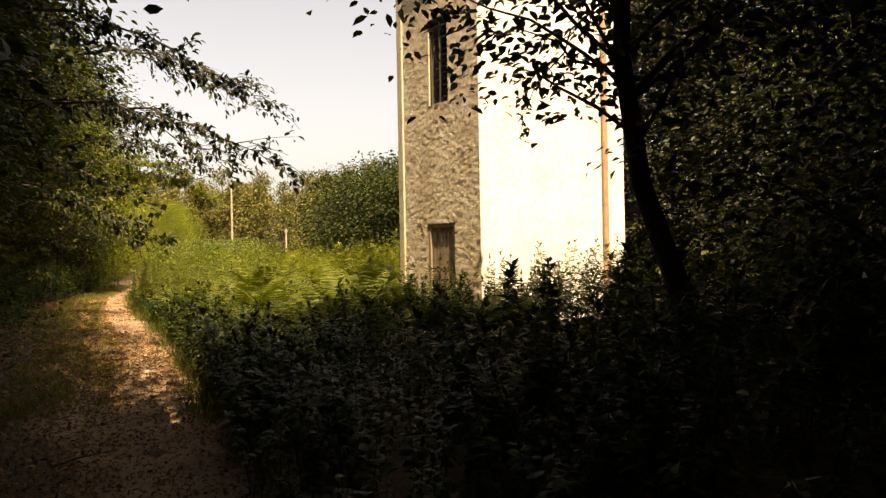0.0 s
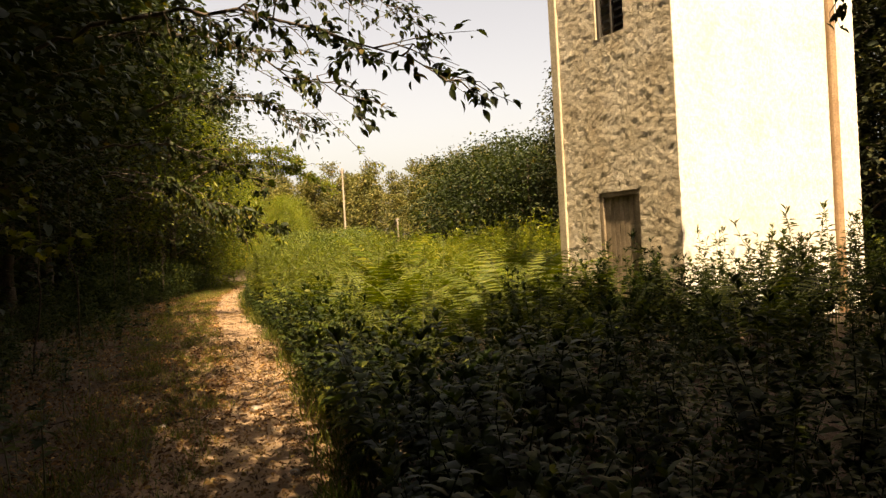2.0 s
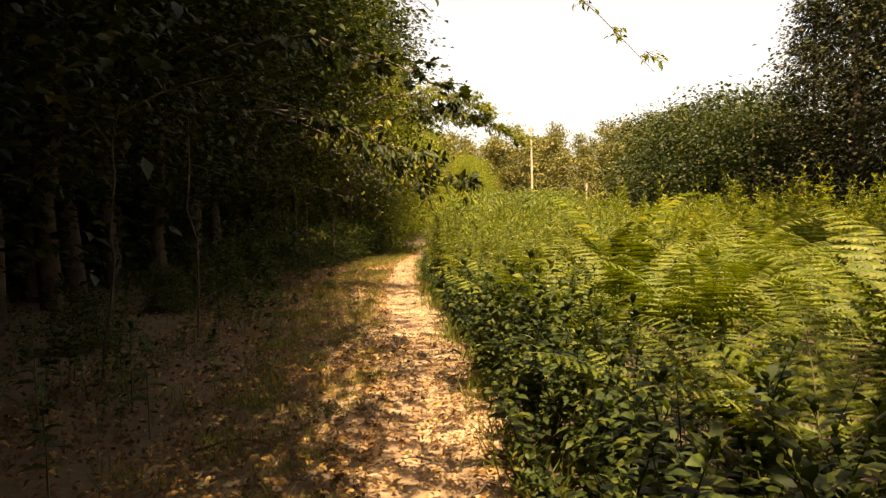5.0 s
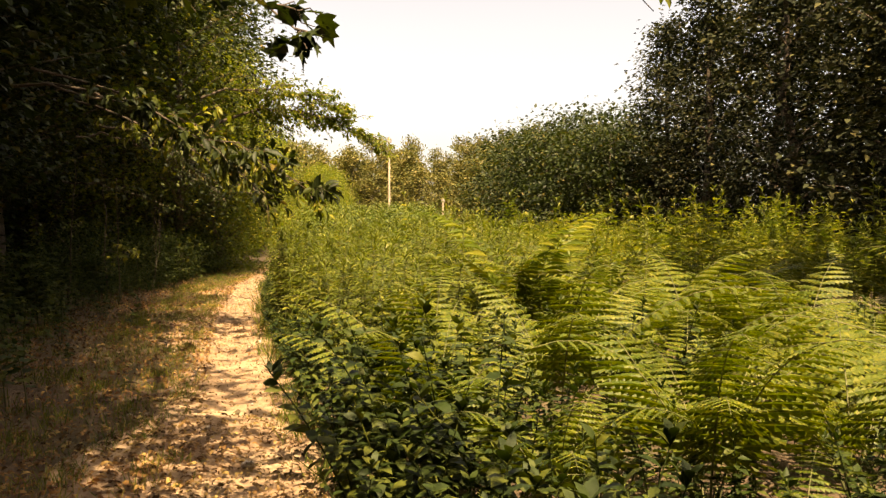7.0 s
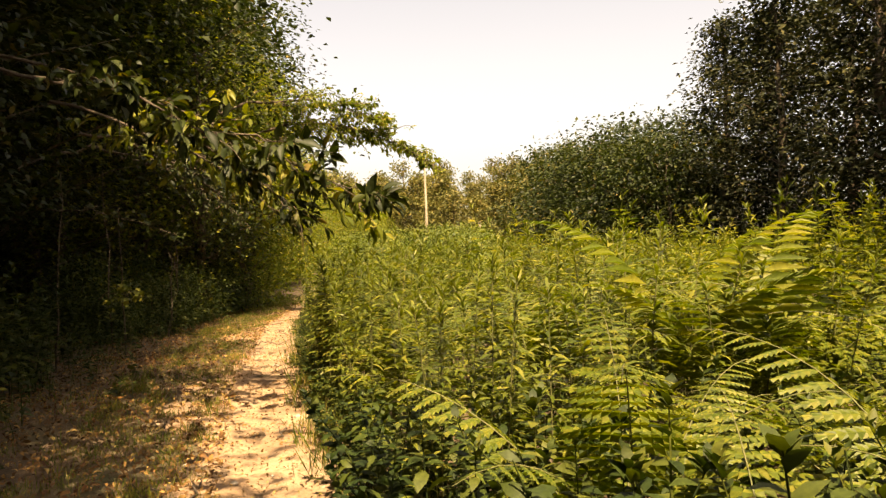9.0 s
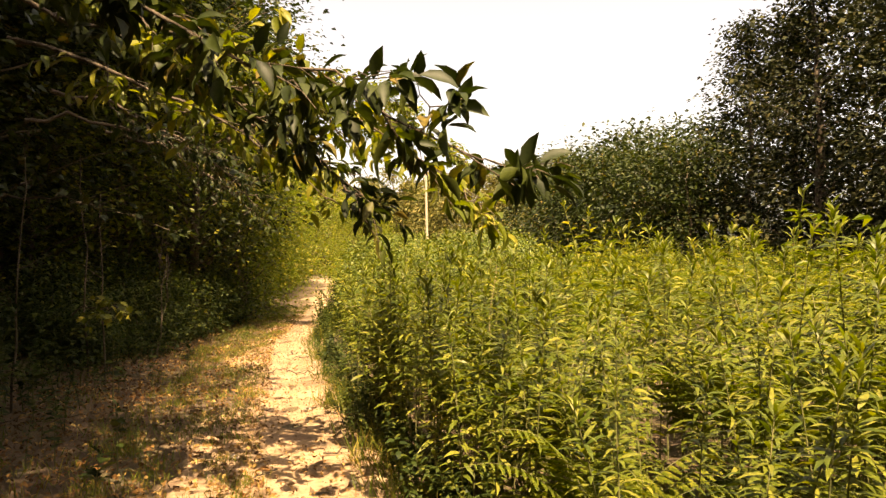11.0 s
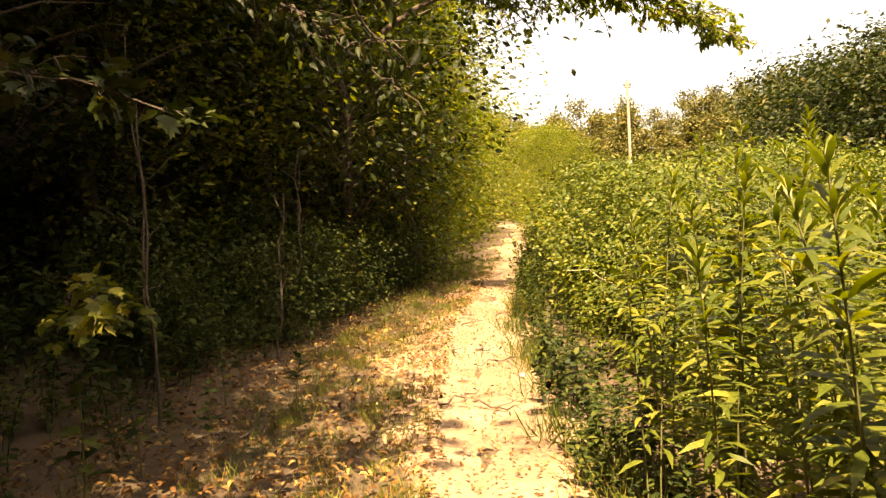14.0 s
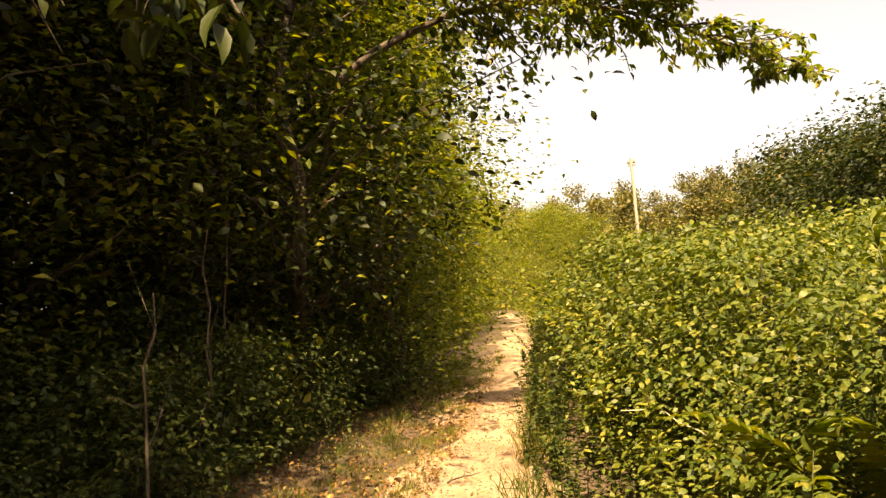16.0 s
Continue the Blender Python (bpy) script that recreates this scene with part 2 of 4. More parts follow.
# ---- the tower ----
CORNER = Vector((0.70, 13.35, 0))
TOWER_TURN = math.degrees(math.atan2(0.59, 0.81))
WIDE, DEEP_SIDE, HIGH = 4.02, 2.68, 9.6
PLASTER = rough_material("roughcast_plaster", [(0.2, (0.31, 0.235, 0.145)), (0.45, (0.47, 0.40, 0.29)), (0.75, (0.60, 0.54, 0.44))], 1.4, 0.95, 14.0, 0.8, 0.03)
# paler copy of the plaster, with full sunlight put into its colour
PLASTER_SUNLIT = rough_material("sunlit_plaster", [(0.2, (0.55, 0.51, 0.43)), (0.45, (0.68, 0.65, 0.58)), (0.75, (0.78, 0.76, 0.70))], 1.1, 0.95, 14.0, 0.7, 0.02)
TRIM = rough_material("smooth_render", [(0.3, (0.40, 0.33, 0.23)), (0.7, (0.52, 0.46, 0.35))], 2.0, 0.9, 30.0, 0.4, 0.01)
OLD_WOOD = rough_material("grey_wood", [(0.3, (0.17, 0.125, 0.08)), (0.7, (0.30, 0.235, 0.16))], 4.0, 0.85, 35.0, 0.5, 0.008)
RUST = rough_material("rusty_pipe", [(0.3, (0.22, 0.13, 0.07)), (0.7, (0.36, 0.24, 0.14))], 5.0, 0.8, 40.0, 0.4, 0.005)
DARK_GAP = rough_material("dark_louvre", [(0.3, (0.02, 0.018, 0.015)), (0.7, (0.05, 0.042, 0.035))], 6.0, 0.8, 30.0, 0.3, 0.005)


def roughcast(width, z0, z1, holes, step):
    """A sheet of thick thrown plaster in its own plane (x along, y out, z up), with real openings."""
    nx, nz = int(width / step), int((z1 - z0) / step)
    gx, gz = np.meshgrid(np.linspace(0, width, nx + 1), np.linspace(z0, z1, nz + 1))
    out = np.zeros_like(gx)
    for a in range(gx.shape[0]):
        for b in range(gx.shape[1]):
            p = Vector((gx[a, b] * 7.5, 0.3, gz[a, b] * 11.0))
            out[a, b] = 0.014 * abs(noise.noise(p)) + 0.008 * noise.noise(p * 2.3)
    q = []
    for a in range(nz):
        for b in range(nx):
            cx, cz = (gx[a, b] + gx[a, b + 1]) / 2, (gz[a, b] + gz[a + 1, b]) / 2
            if not any(h[0] < cx < h[1] and h[2] < cz < h[3] for h in holes):
                i = a * (nx + 1) + b
                q.append((i, i + 1, i + nx + 2, i + nx + 1))
    return np.stack([gx, -out - 0.01, gz], -1).reshape(-1, 3), np.array(q)


def build_tower():
    """Local axes: x along the sunlit face from the near corner, y back along the shaded face."""
    tower = tagged(new("tower"), "tall narrow square tower of rough pale plaster", "tower")
    tower.matrix_world = Matrix.Translation(CORNER) @ pose(0, 0, 0, 0, 0, TOWER_TURN)
    t = 0.35
    # the shaded face carries door and tall opening: y runs from near corner to far corner
    door = (0.76, 1.69, -0.3, 2.02)
    win = (0.92, 1.57, 4.4, 6.1)
    bm = bmesh.new()
    spans = [((0, -0.3), (door[0], HIGH)), ((door[1], -0.3), (DEEP_SIDE, HIGH)), ((door[0], door[3]), (door[1], win[2])), ((door[0], win[2]), (win[0], win[3])), ((win[1], win[2]), (door[1], win[3])), ((door[0], win[3]), (door[1], HIGH))]
    for (a0, z0), (a1, z1) in spans:
        box(bm, (0, a0, z0), (t, a1, z1))
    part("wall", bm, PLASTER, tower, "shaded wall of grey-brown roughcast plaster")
    bm = bmesh.new()
    box(bm, (t, 0, -0.3), (WIDE, t, HIGH))
    part("wall", bm, PLASTER, tower, "sunlit wall of pale roughcast plaster")
    bm = bmesh.new()
    box(bm, (t, DEEP_SIDE - t, -0.3), (WIDE, DEEP_SIDE, HIGH))
    part("wall", bm, PLASTER, tower)
    bm = bmesh.new()
    box(bm, (WIDE - t, t, -0.3), (WIDE, DEEP_SIDE - t, HIGH))
    part("wall", bm, PLASTER, tower)
    # thick plaster skins on the two faces that are seen
    v, q = roughcast(DEEP_SIDE, -0.3, HIGH - 0.05, [(DEEP_SIDE - door[1], DEEP_SIDE - door[0], door[2], door[3]), (DEEP_SIDE - win[1], DEEP_SIDE - win[0], win[2], win[3])], 0.035)
    skin = np.stack([v[:, 1], DEEP_SIDE - v[:, 0], v[:, 2]], -1)
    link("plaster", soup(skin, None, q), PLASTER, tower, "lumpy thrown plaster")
    # the sunlit face wears the plaster that is lightened for the sun
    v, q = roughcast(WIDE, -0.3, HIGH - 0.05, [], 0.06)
    link("plaster", soup(np.stack([v[:, 0], v[:, 1], v[:, 2]], -1), None, q), PLASTER_SUNLIT, tower, "lumpy plaster in a paler colour, as if in full sun")
    # smooth corner strips
    bm = bmesh.new()
    box(bm, (-0.05, DEEP_SIDE - 0.18, -0.3), (0.02, DEEP_SIDE + 0.01, HIGH), 0.01)
    part("corner_strip", bm, TRIM, tower, "smoother rendered corner strip")
    bm = bmesh.new()
    box(bm, (3.30, -0.11, -0.3), (3.44, 0.0, HIGH), 0.03)
    part("downpipe", bm, RUST, tower, "rust-brown boxed downpipe")
    # roof
    bm = bmesh.new()
    lo = [bm.verts.new(p) for p in ((-0.35, -0.35, HIGH), (WIDE + 0.35, -0.35, HIGH), (WIDE + 0.35, DEEP_SIDE + 0.35, HIGH), (-0.35, DEEP_SIDE + 0.35, HIGH))]
    top = bm.verts.new((WIDE / 2, DEEP_SIDE / 2, HIGH + 1.6))
    bm.faces.new(lo[::-1])
    for k in range(4):
        bm.faces.new((lo[k], lo[(k + 1) % 4], top))
    part("roof", bm, RUST, tower)
    # door of upright boards in a frame
    leaf = new("door")
    leaf.parent = tower
    for k in range(7):
        y0 = door[0] + 0.09 + k * (door[1] - door[0] - 0.18) / 7
        bm = bmesh.new()
        box(bm, (0.035, y0 + 0.006, -0.25), (0.065, y0 + (door[1] - door[0] - 0.18) / 7 - 0.006, door[3] - 0.09), 0.006)
        part("plank", bm, OLD_WOOD, leaf)
    for lo3, hi3 in (((0.0, door[0], -0.3), (0.16, door[0] + 0.085, door[3])), ((0.0, door[1] - 0.085, -0.3), (0.16, door[1], door[3])), ((0.0, door[0] + 0.085, door[3] - 0.085), (0.16, door[1] - 0.085, door[3]))):
        bm = bmesh.new()
        box(bm, lo3, hi3, 0.006)
        part("door_frame", bm, OLD_WOOD, leaf)
    # tall louvred opening with a middle bar
    win_ob = new("louvred_window")
    win_ob.parent = tower
    for k in range(14):
        z = win[2] + 0.06 + k * 0.12
        bm = bmesh.new()
        for v in box(bm, (-0.08, win[0] + 0.05, -0.008), (0.08, win[1] - 0.05, 0.008)):
            v.co = Vector((v.co.x * 0.8 + 0.17, v.co.y, v.co.z + z + v.co.x * 0.6))
        part("slat", bm, DARK_GAP, win_ob)
    for y0, y1 in ((win[0], win[0] + 0.05), (win[1] - 0.05, win[1]), ((win[0] + win[1]) / 2 - 0.02, (win[0] + win[1]) / 2 + 0.02)):
        bm = bmesh.new()
        box(bm, (0.03, y0, win[2]), (0.09, y1, win[3]), 0.005)
        part("window_bar", bm, DARK_GAP, win_ob)


build_tower()


# ---- utility poles ----
def utility_pole(x, y, top, radius, arms):
    pole = tagged(new("utility_pole"), "slender pale utility pole standing in undergrowth", "pole", "utility poles")
    pole.location = (x, y, 0)
    v, q = tubes([(np.array([(0, 0, -0.3), (0, 0, top * 0.5), (0, 0, top)]), np.array([radius * 1.25, radius, radius * 0.8]))], 10)
    link("shaft", soup(v, None, q), POLE, pole, smooth=True)
    for k in range(arms):
        bm = bmesh.new()
        box(bm, (-0.16, -0.04, top - 0.35 - 0.5 * k), (0.16, 0.04, top - 0.27 - 0.5 * k), 0.01)
        part("crossarm", bm, METAL, pole)
        for dx in (-0.12, 0.12):
            v, q = tubes([(np.array([(dx, 0, top - 0.27 - 0.5 * k), (dx, 0, top - 0.2 - 0.5 * k), (dx, 0, top - 0.1 - 0.5 * k)]), np.array([0.02, 0.06, 0.04]))], 8)
            link("insulator", soup(v, None, q), METAL, pole, smooth=True)


utility_pole(-14.8, 50.8, 6.75, 0.07, 1)
utility_pole(-15.6, 72.0, 3.9, 0.085, 1)
utility_pole(-12.3, 86.0, 4.6, 0.09, 1)


# ---- trees ----
LEAF4 = np.array([(0, 0, 0), (-0.42, 0.3, 0.07), (-0.38, 0.65, 0.05), (0, 1, -0.12), (0.38, 0.65, 0.05), (0.42, 0.3, 0.07)])
LEAF4_F = np.array([(0, 5, 1), (1, 5, 4), (1, 4, 2), (2, 4, 3)])


def broadleaf(seed, tall, reach, clumps, per, leaf_len, mat, bark=BARK, trunk=0.14, droop=0.35, lean=(0, 0), clump_size=0.5, shape=(LEAF2, LEAF2_F), label="tall broadleaved tree with green leaves darkened as if shaded", group="trees at the wood's edge"):
    """One tree at the origin: tapered trunk, a limb to every clump of leaves, a ragged crown. reach: (height, spread) pairs."""
    r = np.random.default_rng(seed)
    tree = tagged(new("tree"), label, "tree", group)
    zs, rs = [p[0] for p in reach], [p[1] for p in reach]
    spine = bend((0, 0, -0.2), (lean[0] * tall, lean[1] * tall, tall * 0.95), 0, 0.07 * tall / 8, 9, r)
    v, q = tubes([(spine, trunk * np.linspace(1.2, 0.15, 9))], 9)
    link("trunk", soup(v, None, q), bark, tree, smooth=True)
    limbs, P, W = [], [], []
    for k in range(clumps):
        z = zs[0] + (zs[-1] - zs[0]) * (k + r.random()) / clumps
        a = k * 2.4 + r.normal(0, 0.4)
        out = np.interp(z, zs, rs) * (0.35 + 0.7 * r.random() ** 0.6)
        low = max(0.1, z - 0.45 * out - 0.2)
        start = np.array([np.interp(low, spine[:, 2], spine[:, c]) for c in range(3)])
        end = np.array([start[0] + out * math.cos(a), start[1] + out * math.sin(a), z])
        line = bend(start, end, 0.08 * out, 0.05, 6, r)
        if k % 2 == 0:
            limbs.append((line, trunk * 0.3 * np.linspace(1, 0.1, 6) * (1 - 0.5 * z / tall)))
        m = int(per * (0.6 + 0.8 * r.random()))
        along = 0.25 + 0.8 * r.random(m) ** 0.6
        flat = r.normal(0, 1, (m, 3)) * clump_size * np.array([1, 1, 0.38]) * (0.6 + along[:, None] * 0.5)
        P.append(line[0] + (line[-1] - line[0]) * along[:, None] + flat)
        W.append(np.stack([np.cos(a) + r.normal(0, 0.9, m), np.sin(a) + r.normal(0, 0.9, m), r.normal(-droop, 0.4, m)], -1))
    v, q = tubes(limbs, 5)
    link("branchwork", soup(v, None, q), bark, tree, smooth=True)
    P, W = np.concatenate(P), np.concatenate(W)
    up = r.normal(0, 0.45, P.shape) + np.array([0, 0, 1])
    size = leaf_len * (0.6 + 0.75 * r.random(len(P)))
    v, f = leaves(P, W, up, size, size * 0.6, *shape)
    link("crown", soup(v, f), mat, tree)
    return tree


def pine(seed, tall, first, spread, trunk=0.17):
    r = np.random.default_rng(seed)
    tree = tagged(new("pine_tree"), "tall slim pine with bare trunk and high tufted crown", "tree", "distant trees")
    spine = bend((0, 0, -0.2), (r.normal(0, 0.3), r.normal(0, 0.3), tall), 0, 0.1, 8, r)
    v, q = tubes([(spine, trunk * np.linspace(1.1, 0.2, 8))], 7)
    link("trunk", soup(v, None, q), BARK_PINE, tree, smooth=True)
    limbs, P = [], []
    for k in range(40):
        z = first + (tall - first) * r.random()
        a = r.random() * 2 * math.pi
        out = spread * (1.15 - 0.7 * (z - first) / (tall - first)) * (0.5 + 0.6 * r.random())
        s = np.array([0, 0, z - 0.3])
        e = np.array([out * math.cos(a), out * math.sin(a), z + 0.25])
        limbs.append((bend(s, e, 0.05, 0.05, 4, r), 0.035 * np.linspace(1, 0.2, 4)))
        m = 42
        P.append(s + (e - s) * (0.3 + 0.75 * r.random(m))[:, None] + r.normal(0, 1, (m, 3)) * np.array([0.42, 0.42, 0.18]))
    v, q = tubes(limbs, 4)
    link("branchwork", soup(v, None, q), BARK_PINE, tree, smooth=True)
    P = np.concatenate(P)
    v, f = leaves(P, r.normal(0, 1, P.shape) + np.array([0, 0, 0.5]), r.normal(0, 1, P.shape), 0.4, 0.17)
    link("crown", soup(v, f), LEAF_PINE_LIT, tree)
    return tree


def place(ob, x, y, turn, scale, z=None):
    ob.scale = (scale, scale, scale)
    ob.location = (x, y, float(height(x, y)) if z is None else z)
    ob.rotation_euler = (0, 0, turn)
    return ob


first_use = set()


def stand(kind, x, y, turn, scale, z=None):
    """Sets the first one down itself, and copies for the rest."""
    if kind.name not in first_use:
        first_use.add(kind.name)
        return place(kind, x, y, turn, scale, z)
    z = float(height(x, y)) if z is None else z
    c = copy_thing(kind, Matrix.Translation((x, y, z)) @ Matrix.Rotation(turn, 4, "Z"))
    c.scale = (scale, scale, scale)
    return c


# far tree line: foliage lightened and yellowed to carry the sunlight on it
LEAF_PINE_LIT = leaf_material("far_foliage_sunlit", [(0.0, (0.075, 0.080, 0.026)), (0.6, (0.135, 0.125, 0.042)), (1.0, (0.22, 0.17, 0.065))], (1.3, 1.3, 0.7), 0.6, 0.25)
FINE = (LEAF4, LEAF4_F)
OVERHANG = ((1.7, 0.8), (2.3, 1.7), (3.0, 3.1), (5.0, 3.7), (7.0, 2.9), (9.0, 0.8))
OVERHANG_2 = ((1.9, 0.9), (2.5, 2.0), (3.1, 3.2), (5.5, 3.8), (8.0, 2.9), (10.0, 0.8))
EDGE_A = broadleaf(11, 9.0, OVERHANG, 115, 95, 0.12, LEAF_SHADED, trunk=0.11, shape=FINE, clump_size=0.4)
EDGE_B = broadleaf(12, 10.0, OVERHANG_2, 115, 95, 0.13, LEAF_SHADED, trunk=0.14, shape=FINE, clump_size=0.42)
EDGE_C = broadleaf(13, 8.0, ((0.2, 1.2), (1.5, 2.0), (3.0, 2.8), (5.0, 2.6), (8.0, 0.6)), 105, 130, 0.105, LEAF_SUNLIT, trunk=0.09, label="young bushy tree with leaves tinted a sunlit yellow-green")
DEEP = broadleaf(16, 12.0, ((0.4, 1.8), (3.0, 3.0), (7.0, 3.6), (12.0, 1.0)), 125, 130, 0.17, LEAF_SHADED, trunk=0.16, clump_size=0.7, label="dense tree deep in the wood, leaves coloured as in shade")
# two high-crowned kinds, added mainly to roof the wood against the sun
SHADE_TALL = broadleaf(23, 13.0, ((4.8, 2.2), (6.5, 3.6), (10.0, 4.0), (13.0, 1.2)), 120, 120, 0.20, LEAF_SHADED, trunk=0.17, clump_size=0.7, label="tall tree with high crown, added to shade the wood")
SHADE_CANOPY = broadleaf(27, 12.5, ((4.6, 1.5), (6.0, 2.6), (9.5, 2.8), (12.5, 1.0)), 120, 110, 0.20, LEAF_SHADED, trunk=0.13, clump_size=0.5, label="tall slender tree with a dense high crown, added to shade the wood")
EDGE_D = broadleaf(24, 9.5, OVERHANG_2, 115, 130, 0.10, LEAF_SHADED, trunk=0.12, clump_size=0.4, shape=FINE)
# high-crowned tree for casting shade from outside the view
SHADE = broadleaf(17, 10.5, ((4.3, 2.2), (5.5, 3.4), (8.0, 3.4), (10.5, 1.0)), 120, 90, 0.15, LEAF_SHADED, trunk=0.15, clump_size=0.6, label="tall unseen tree with high crown, added to shade the path", group="trees at the path's start")
LEANING = broadleaf(18, 9.0, ((3.3, 1.8), (4.5, 2.6), (7.0, 2.8), (9.0, 1.0)), 100, 95, 0.12, LEAF_SHADED, trunk=0.10, lean=(-0.22, 0.0), shape=FINE, label="leaning tree with dark bare trunk and hanging leaves", group="trees at the path's start")
LOWTREE = broadleaf(19, 7.5, ((0.2, 1.6), (2.0, 2.4), (5.0, 2.6), (7.5, 0.8)), 120, 80, 0.14, LEAF_SHADED, trunk=0.1, label="dense young tree leafy to the ground, darkened as if shaded", group="trees at the path's start")
BUSH = broadleaf(14, 3.2, ((0.1, 1.3), (1.2, 1.8), (2.4, 1.5), (3.3, 0.4)), 42, 170, 0.10, LEAF_SHADED, trunk=0.05, clump_size=0.36, label="dense rounded bush with small green leaves", group="bushes across the clearing")
CONIFER = broadleaf(15, 13.0, ((0.4, 2.2), (3.0, 3.0), (8.0, 2.6), (13.0, 0.5)), 115, 115, 0.21, NEEDLE_SHADED, trunk=0.2, clump_size=0.45, label="dense evergreen tree, its colour darkened as if shaded", group="trees across the clearing")
FAR_TREE = broadleaf(20, 9.0, ((0.3, 1.6), (2.0, 2.4), (5.0, 2.8), (9.0, 0.6)), 80, 42, 0.32, LEAF_PINE_LIT, trunk=0.12, label="distant broadleaved tree in a sunlit leaf colour", group="distant trees")
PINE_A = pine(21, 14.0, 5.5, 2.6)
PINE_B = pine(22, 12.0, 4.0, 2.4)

tr = np.random.default_rng(31)
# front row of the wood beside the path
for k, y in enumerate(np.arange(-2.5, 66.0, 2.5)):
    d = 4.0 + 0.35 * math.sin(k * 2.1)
    # nearer trees get the leaf colour with shade in it, farther ones with sun
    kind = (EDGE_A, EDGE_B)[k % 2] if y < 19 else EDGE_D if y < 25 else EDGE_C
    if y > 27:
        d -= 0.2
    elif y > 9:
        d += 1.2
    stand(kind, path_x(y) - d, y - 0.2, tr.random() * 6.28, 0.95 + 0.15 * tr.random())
# young trees where the far path bends out of sight
for y, d, size in ((35.5, 1.9, 0.38), (38.5, 1.6, 0.45), (42.0, 1.3, 0.52), (46.0, 1.0, 0.58), (50.0, 0.8, 0.64), (55.0, 0.6, 0.7), (60.0, 1.5, 0.7)):
    stand(EDGE_C, path_x(y) + 0.91 * d, y + 0.41 * d, tr.random() * 6.28, size)
stand(EDGE_A, -14.6, 27.6, 1.0, 1.0)
stand(EDGE_C, -15.2, 30.6, 2.0, 0.9)
stand(EDGE_C, -16.6, 33.6, 2.6, 1.0)
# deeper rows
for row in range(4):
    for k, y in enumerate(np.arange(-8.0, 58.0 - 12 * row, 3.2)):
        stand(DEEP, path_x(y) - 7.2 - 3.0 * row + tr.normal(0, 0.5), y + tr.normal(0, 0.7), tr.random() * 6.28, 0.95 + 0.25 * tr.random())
# taller trees of the wood, added to keep the sun off it
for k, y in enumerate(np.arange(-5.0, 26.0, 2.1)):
    stand(SHADE_CANOPY, path_x(y) - (4.3 if y < 9 else 5.5), y, tr.random() * 6.28, 1.0 + 0.12 * tr.random())
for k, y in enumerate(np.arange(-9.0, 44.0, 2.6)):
    stand(SHADE_TALL, path_x(y) - (5.4 if y < 8 else 6.2), y, tr.random() * 6.28, 1.1)
# unseen trees added to close the wood round the start, blocking sun and sky
for x, y in ((-5.0, -8.0), (-1.5, -9.5), (2.5, -10.0), (6.5, -9.0), (10.5, -7.0), (12.5, -3.0), (12.0, 1.5), (13.0, 6.0), (0.5, -13.0), (5.0, -13.5), (9.5, -11.5), (14.0, -8.0), (14.5, 10.5), (16.5, 2.0), (16.0, -3.5)):
    stand(DEEP, x, y, tr.random() * 6.28, 1.0 + 0.2 * tr.random())
for x, y in ((-3.0, -1.0), (-4.6, 1.6), (0.6, -1.6), (4.6, -4.4), (7.4, 2.6), (9.8, 4.6), (3.4, 4.0), (5.6, 5.0), (8.0, 6.8)):
    stand(SHADE_TALL, x, y, tr.random() * 6.28, 0.95)
# trees that shade the path's first metres; SHADE copies are unseen, added for that
stand(LEANING, 2.42, 6.5, 0.0, 1.0)
for x, y, s in ((2.4, 2.4, 1.0), (5.6, 1.2, 1.0), (2.9, -2.2, 1.1), (6.5, -2.5, 1.1), (-0.9, -3.5, 1.0), (8.5, 1.0, 1.1), (-1.0, 0.3, 1.1), (-4.0, -4.0, 1.1), (1.4, -6.0, 1.1), (4.2, -0.4, 1.15), (-5.4, 4.4, 1.1), (-7.8, 8.8, 1.1)):
    stand(SHADE, x, y, tr.random() * 6.28, s)
for x, y, s in ((4.3, 6.4, 0.85), (5.6, 8.0, 0.8), (6.4, 5.4, 1.0), (8.0, 7.2, 1.0), (7.8, 10.2, 0.8), (9.6, 12.8, 1.1), (10.0, 9.6, 1.1), (4.9, 3.6, 0.9), (7.6, 15.0, 0.9), (11.5, 15.6, 1.3)):
    stand(LOWTREE, x, y, tr.random() * 6.28, s)
# trees behind the tower and along the far side of the clearing
for x, y, s in ((6.5, 24.0, 1.0), (10.0, 21.0, 1.0), (5.0, 30.0, 1.0), (9.5, 27.0, 1.1), (3.2, 35.0, 0.95), (7.0, 36.0, 1.1), (12.5, 31.0, 1.1), (1.6, 41.0, 0.95), (5.0, 44.0, 1.1), (9.5, 42.0, 1.1), (14.5, 19.0, 1.1), (15.5, 25.0, 1.1), (0.6, 47.0, 0.9), (3.5, 51.0, 1.0), (13.0, 37.0, 1.2), (14.0, 44.0, 1.2), (17.5, 31.0, 1.2), (19.0, 38.0, 1.2), (18.0, 23.0, 1.2), (9.0, 49.0, 1.2), (20.0, 28.0, 1.2)):
    stand(CONIFER, x, y, tr.random() * 6.28, s)
for x, y, s in ((-2.2, 46.0, 2.0), (-3.8, 49.0, 2.0), (-5.6, 52.0, 2.1), (-1.0, 51.0, 2.5), (-6.8, 57.0, 2.3), (-3.5, 56.0, 2.7), (-7.8, 63.0, 2.5), (-5.0, 62.0, 2.8), (-9.2, 70.0, 2.6)):
    stand(BUSH, x, y, tr.random() * 6.28, s)
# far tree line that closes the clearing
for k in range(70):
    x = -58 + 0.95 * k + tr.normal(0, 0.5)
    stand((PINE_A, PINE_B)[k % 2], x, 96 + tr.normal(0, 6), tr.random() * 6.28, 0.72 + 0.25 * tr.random())
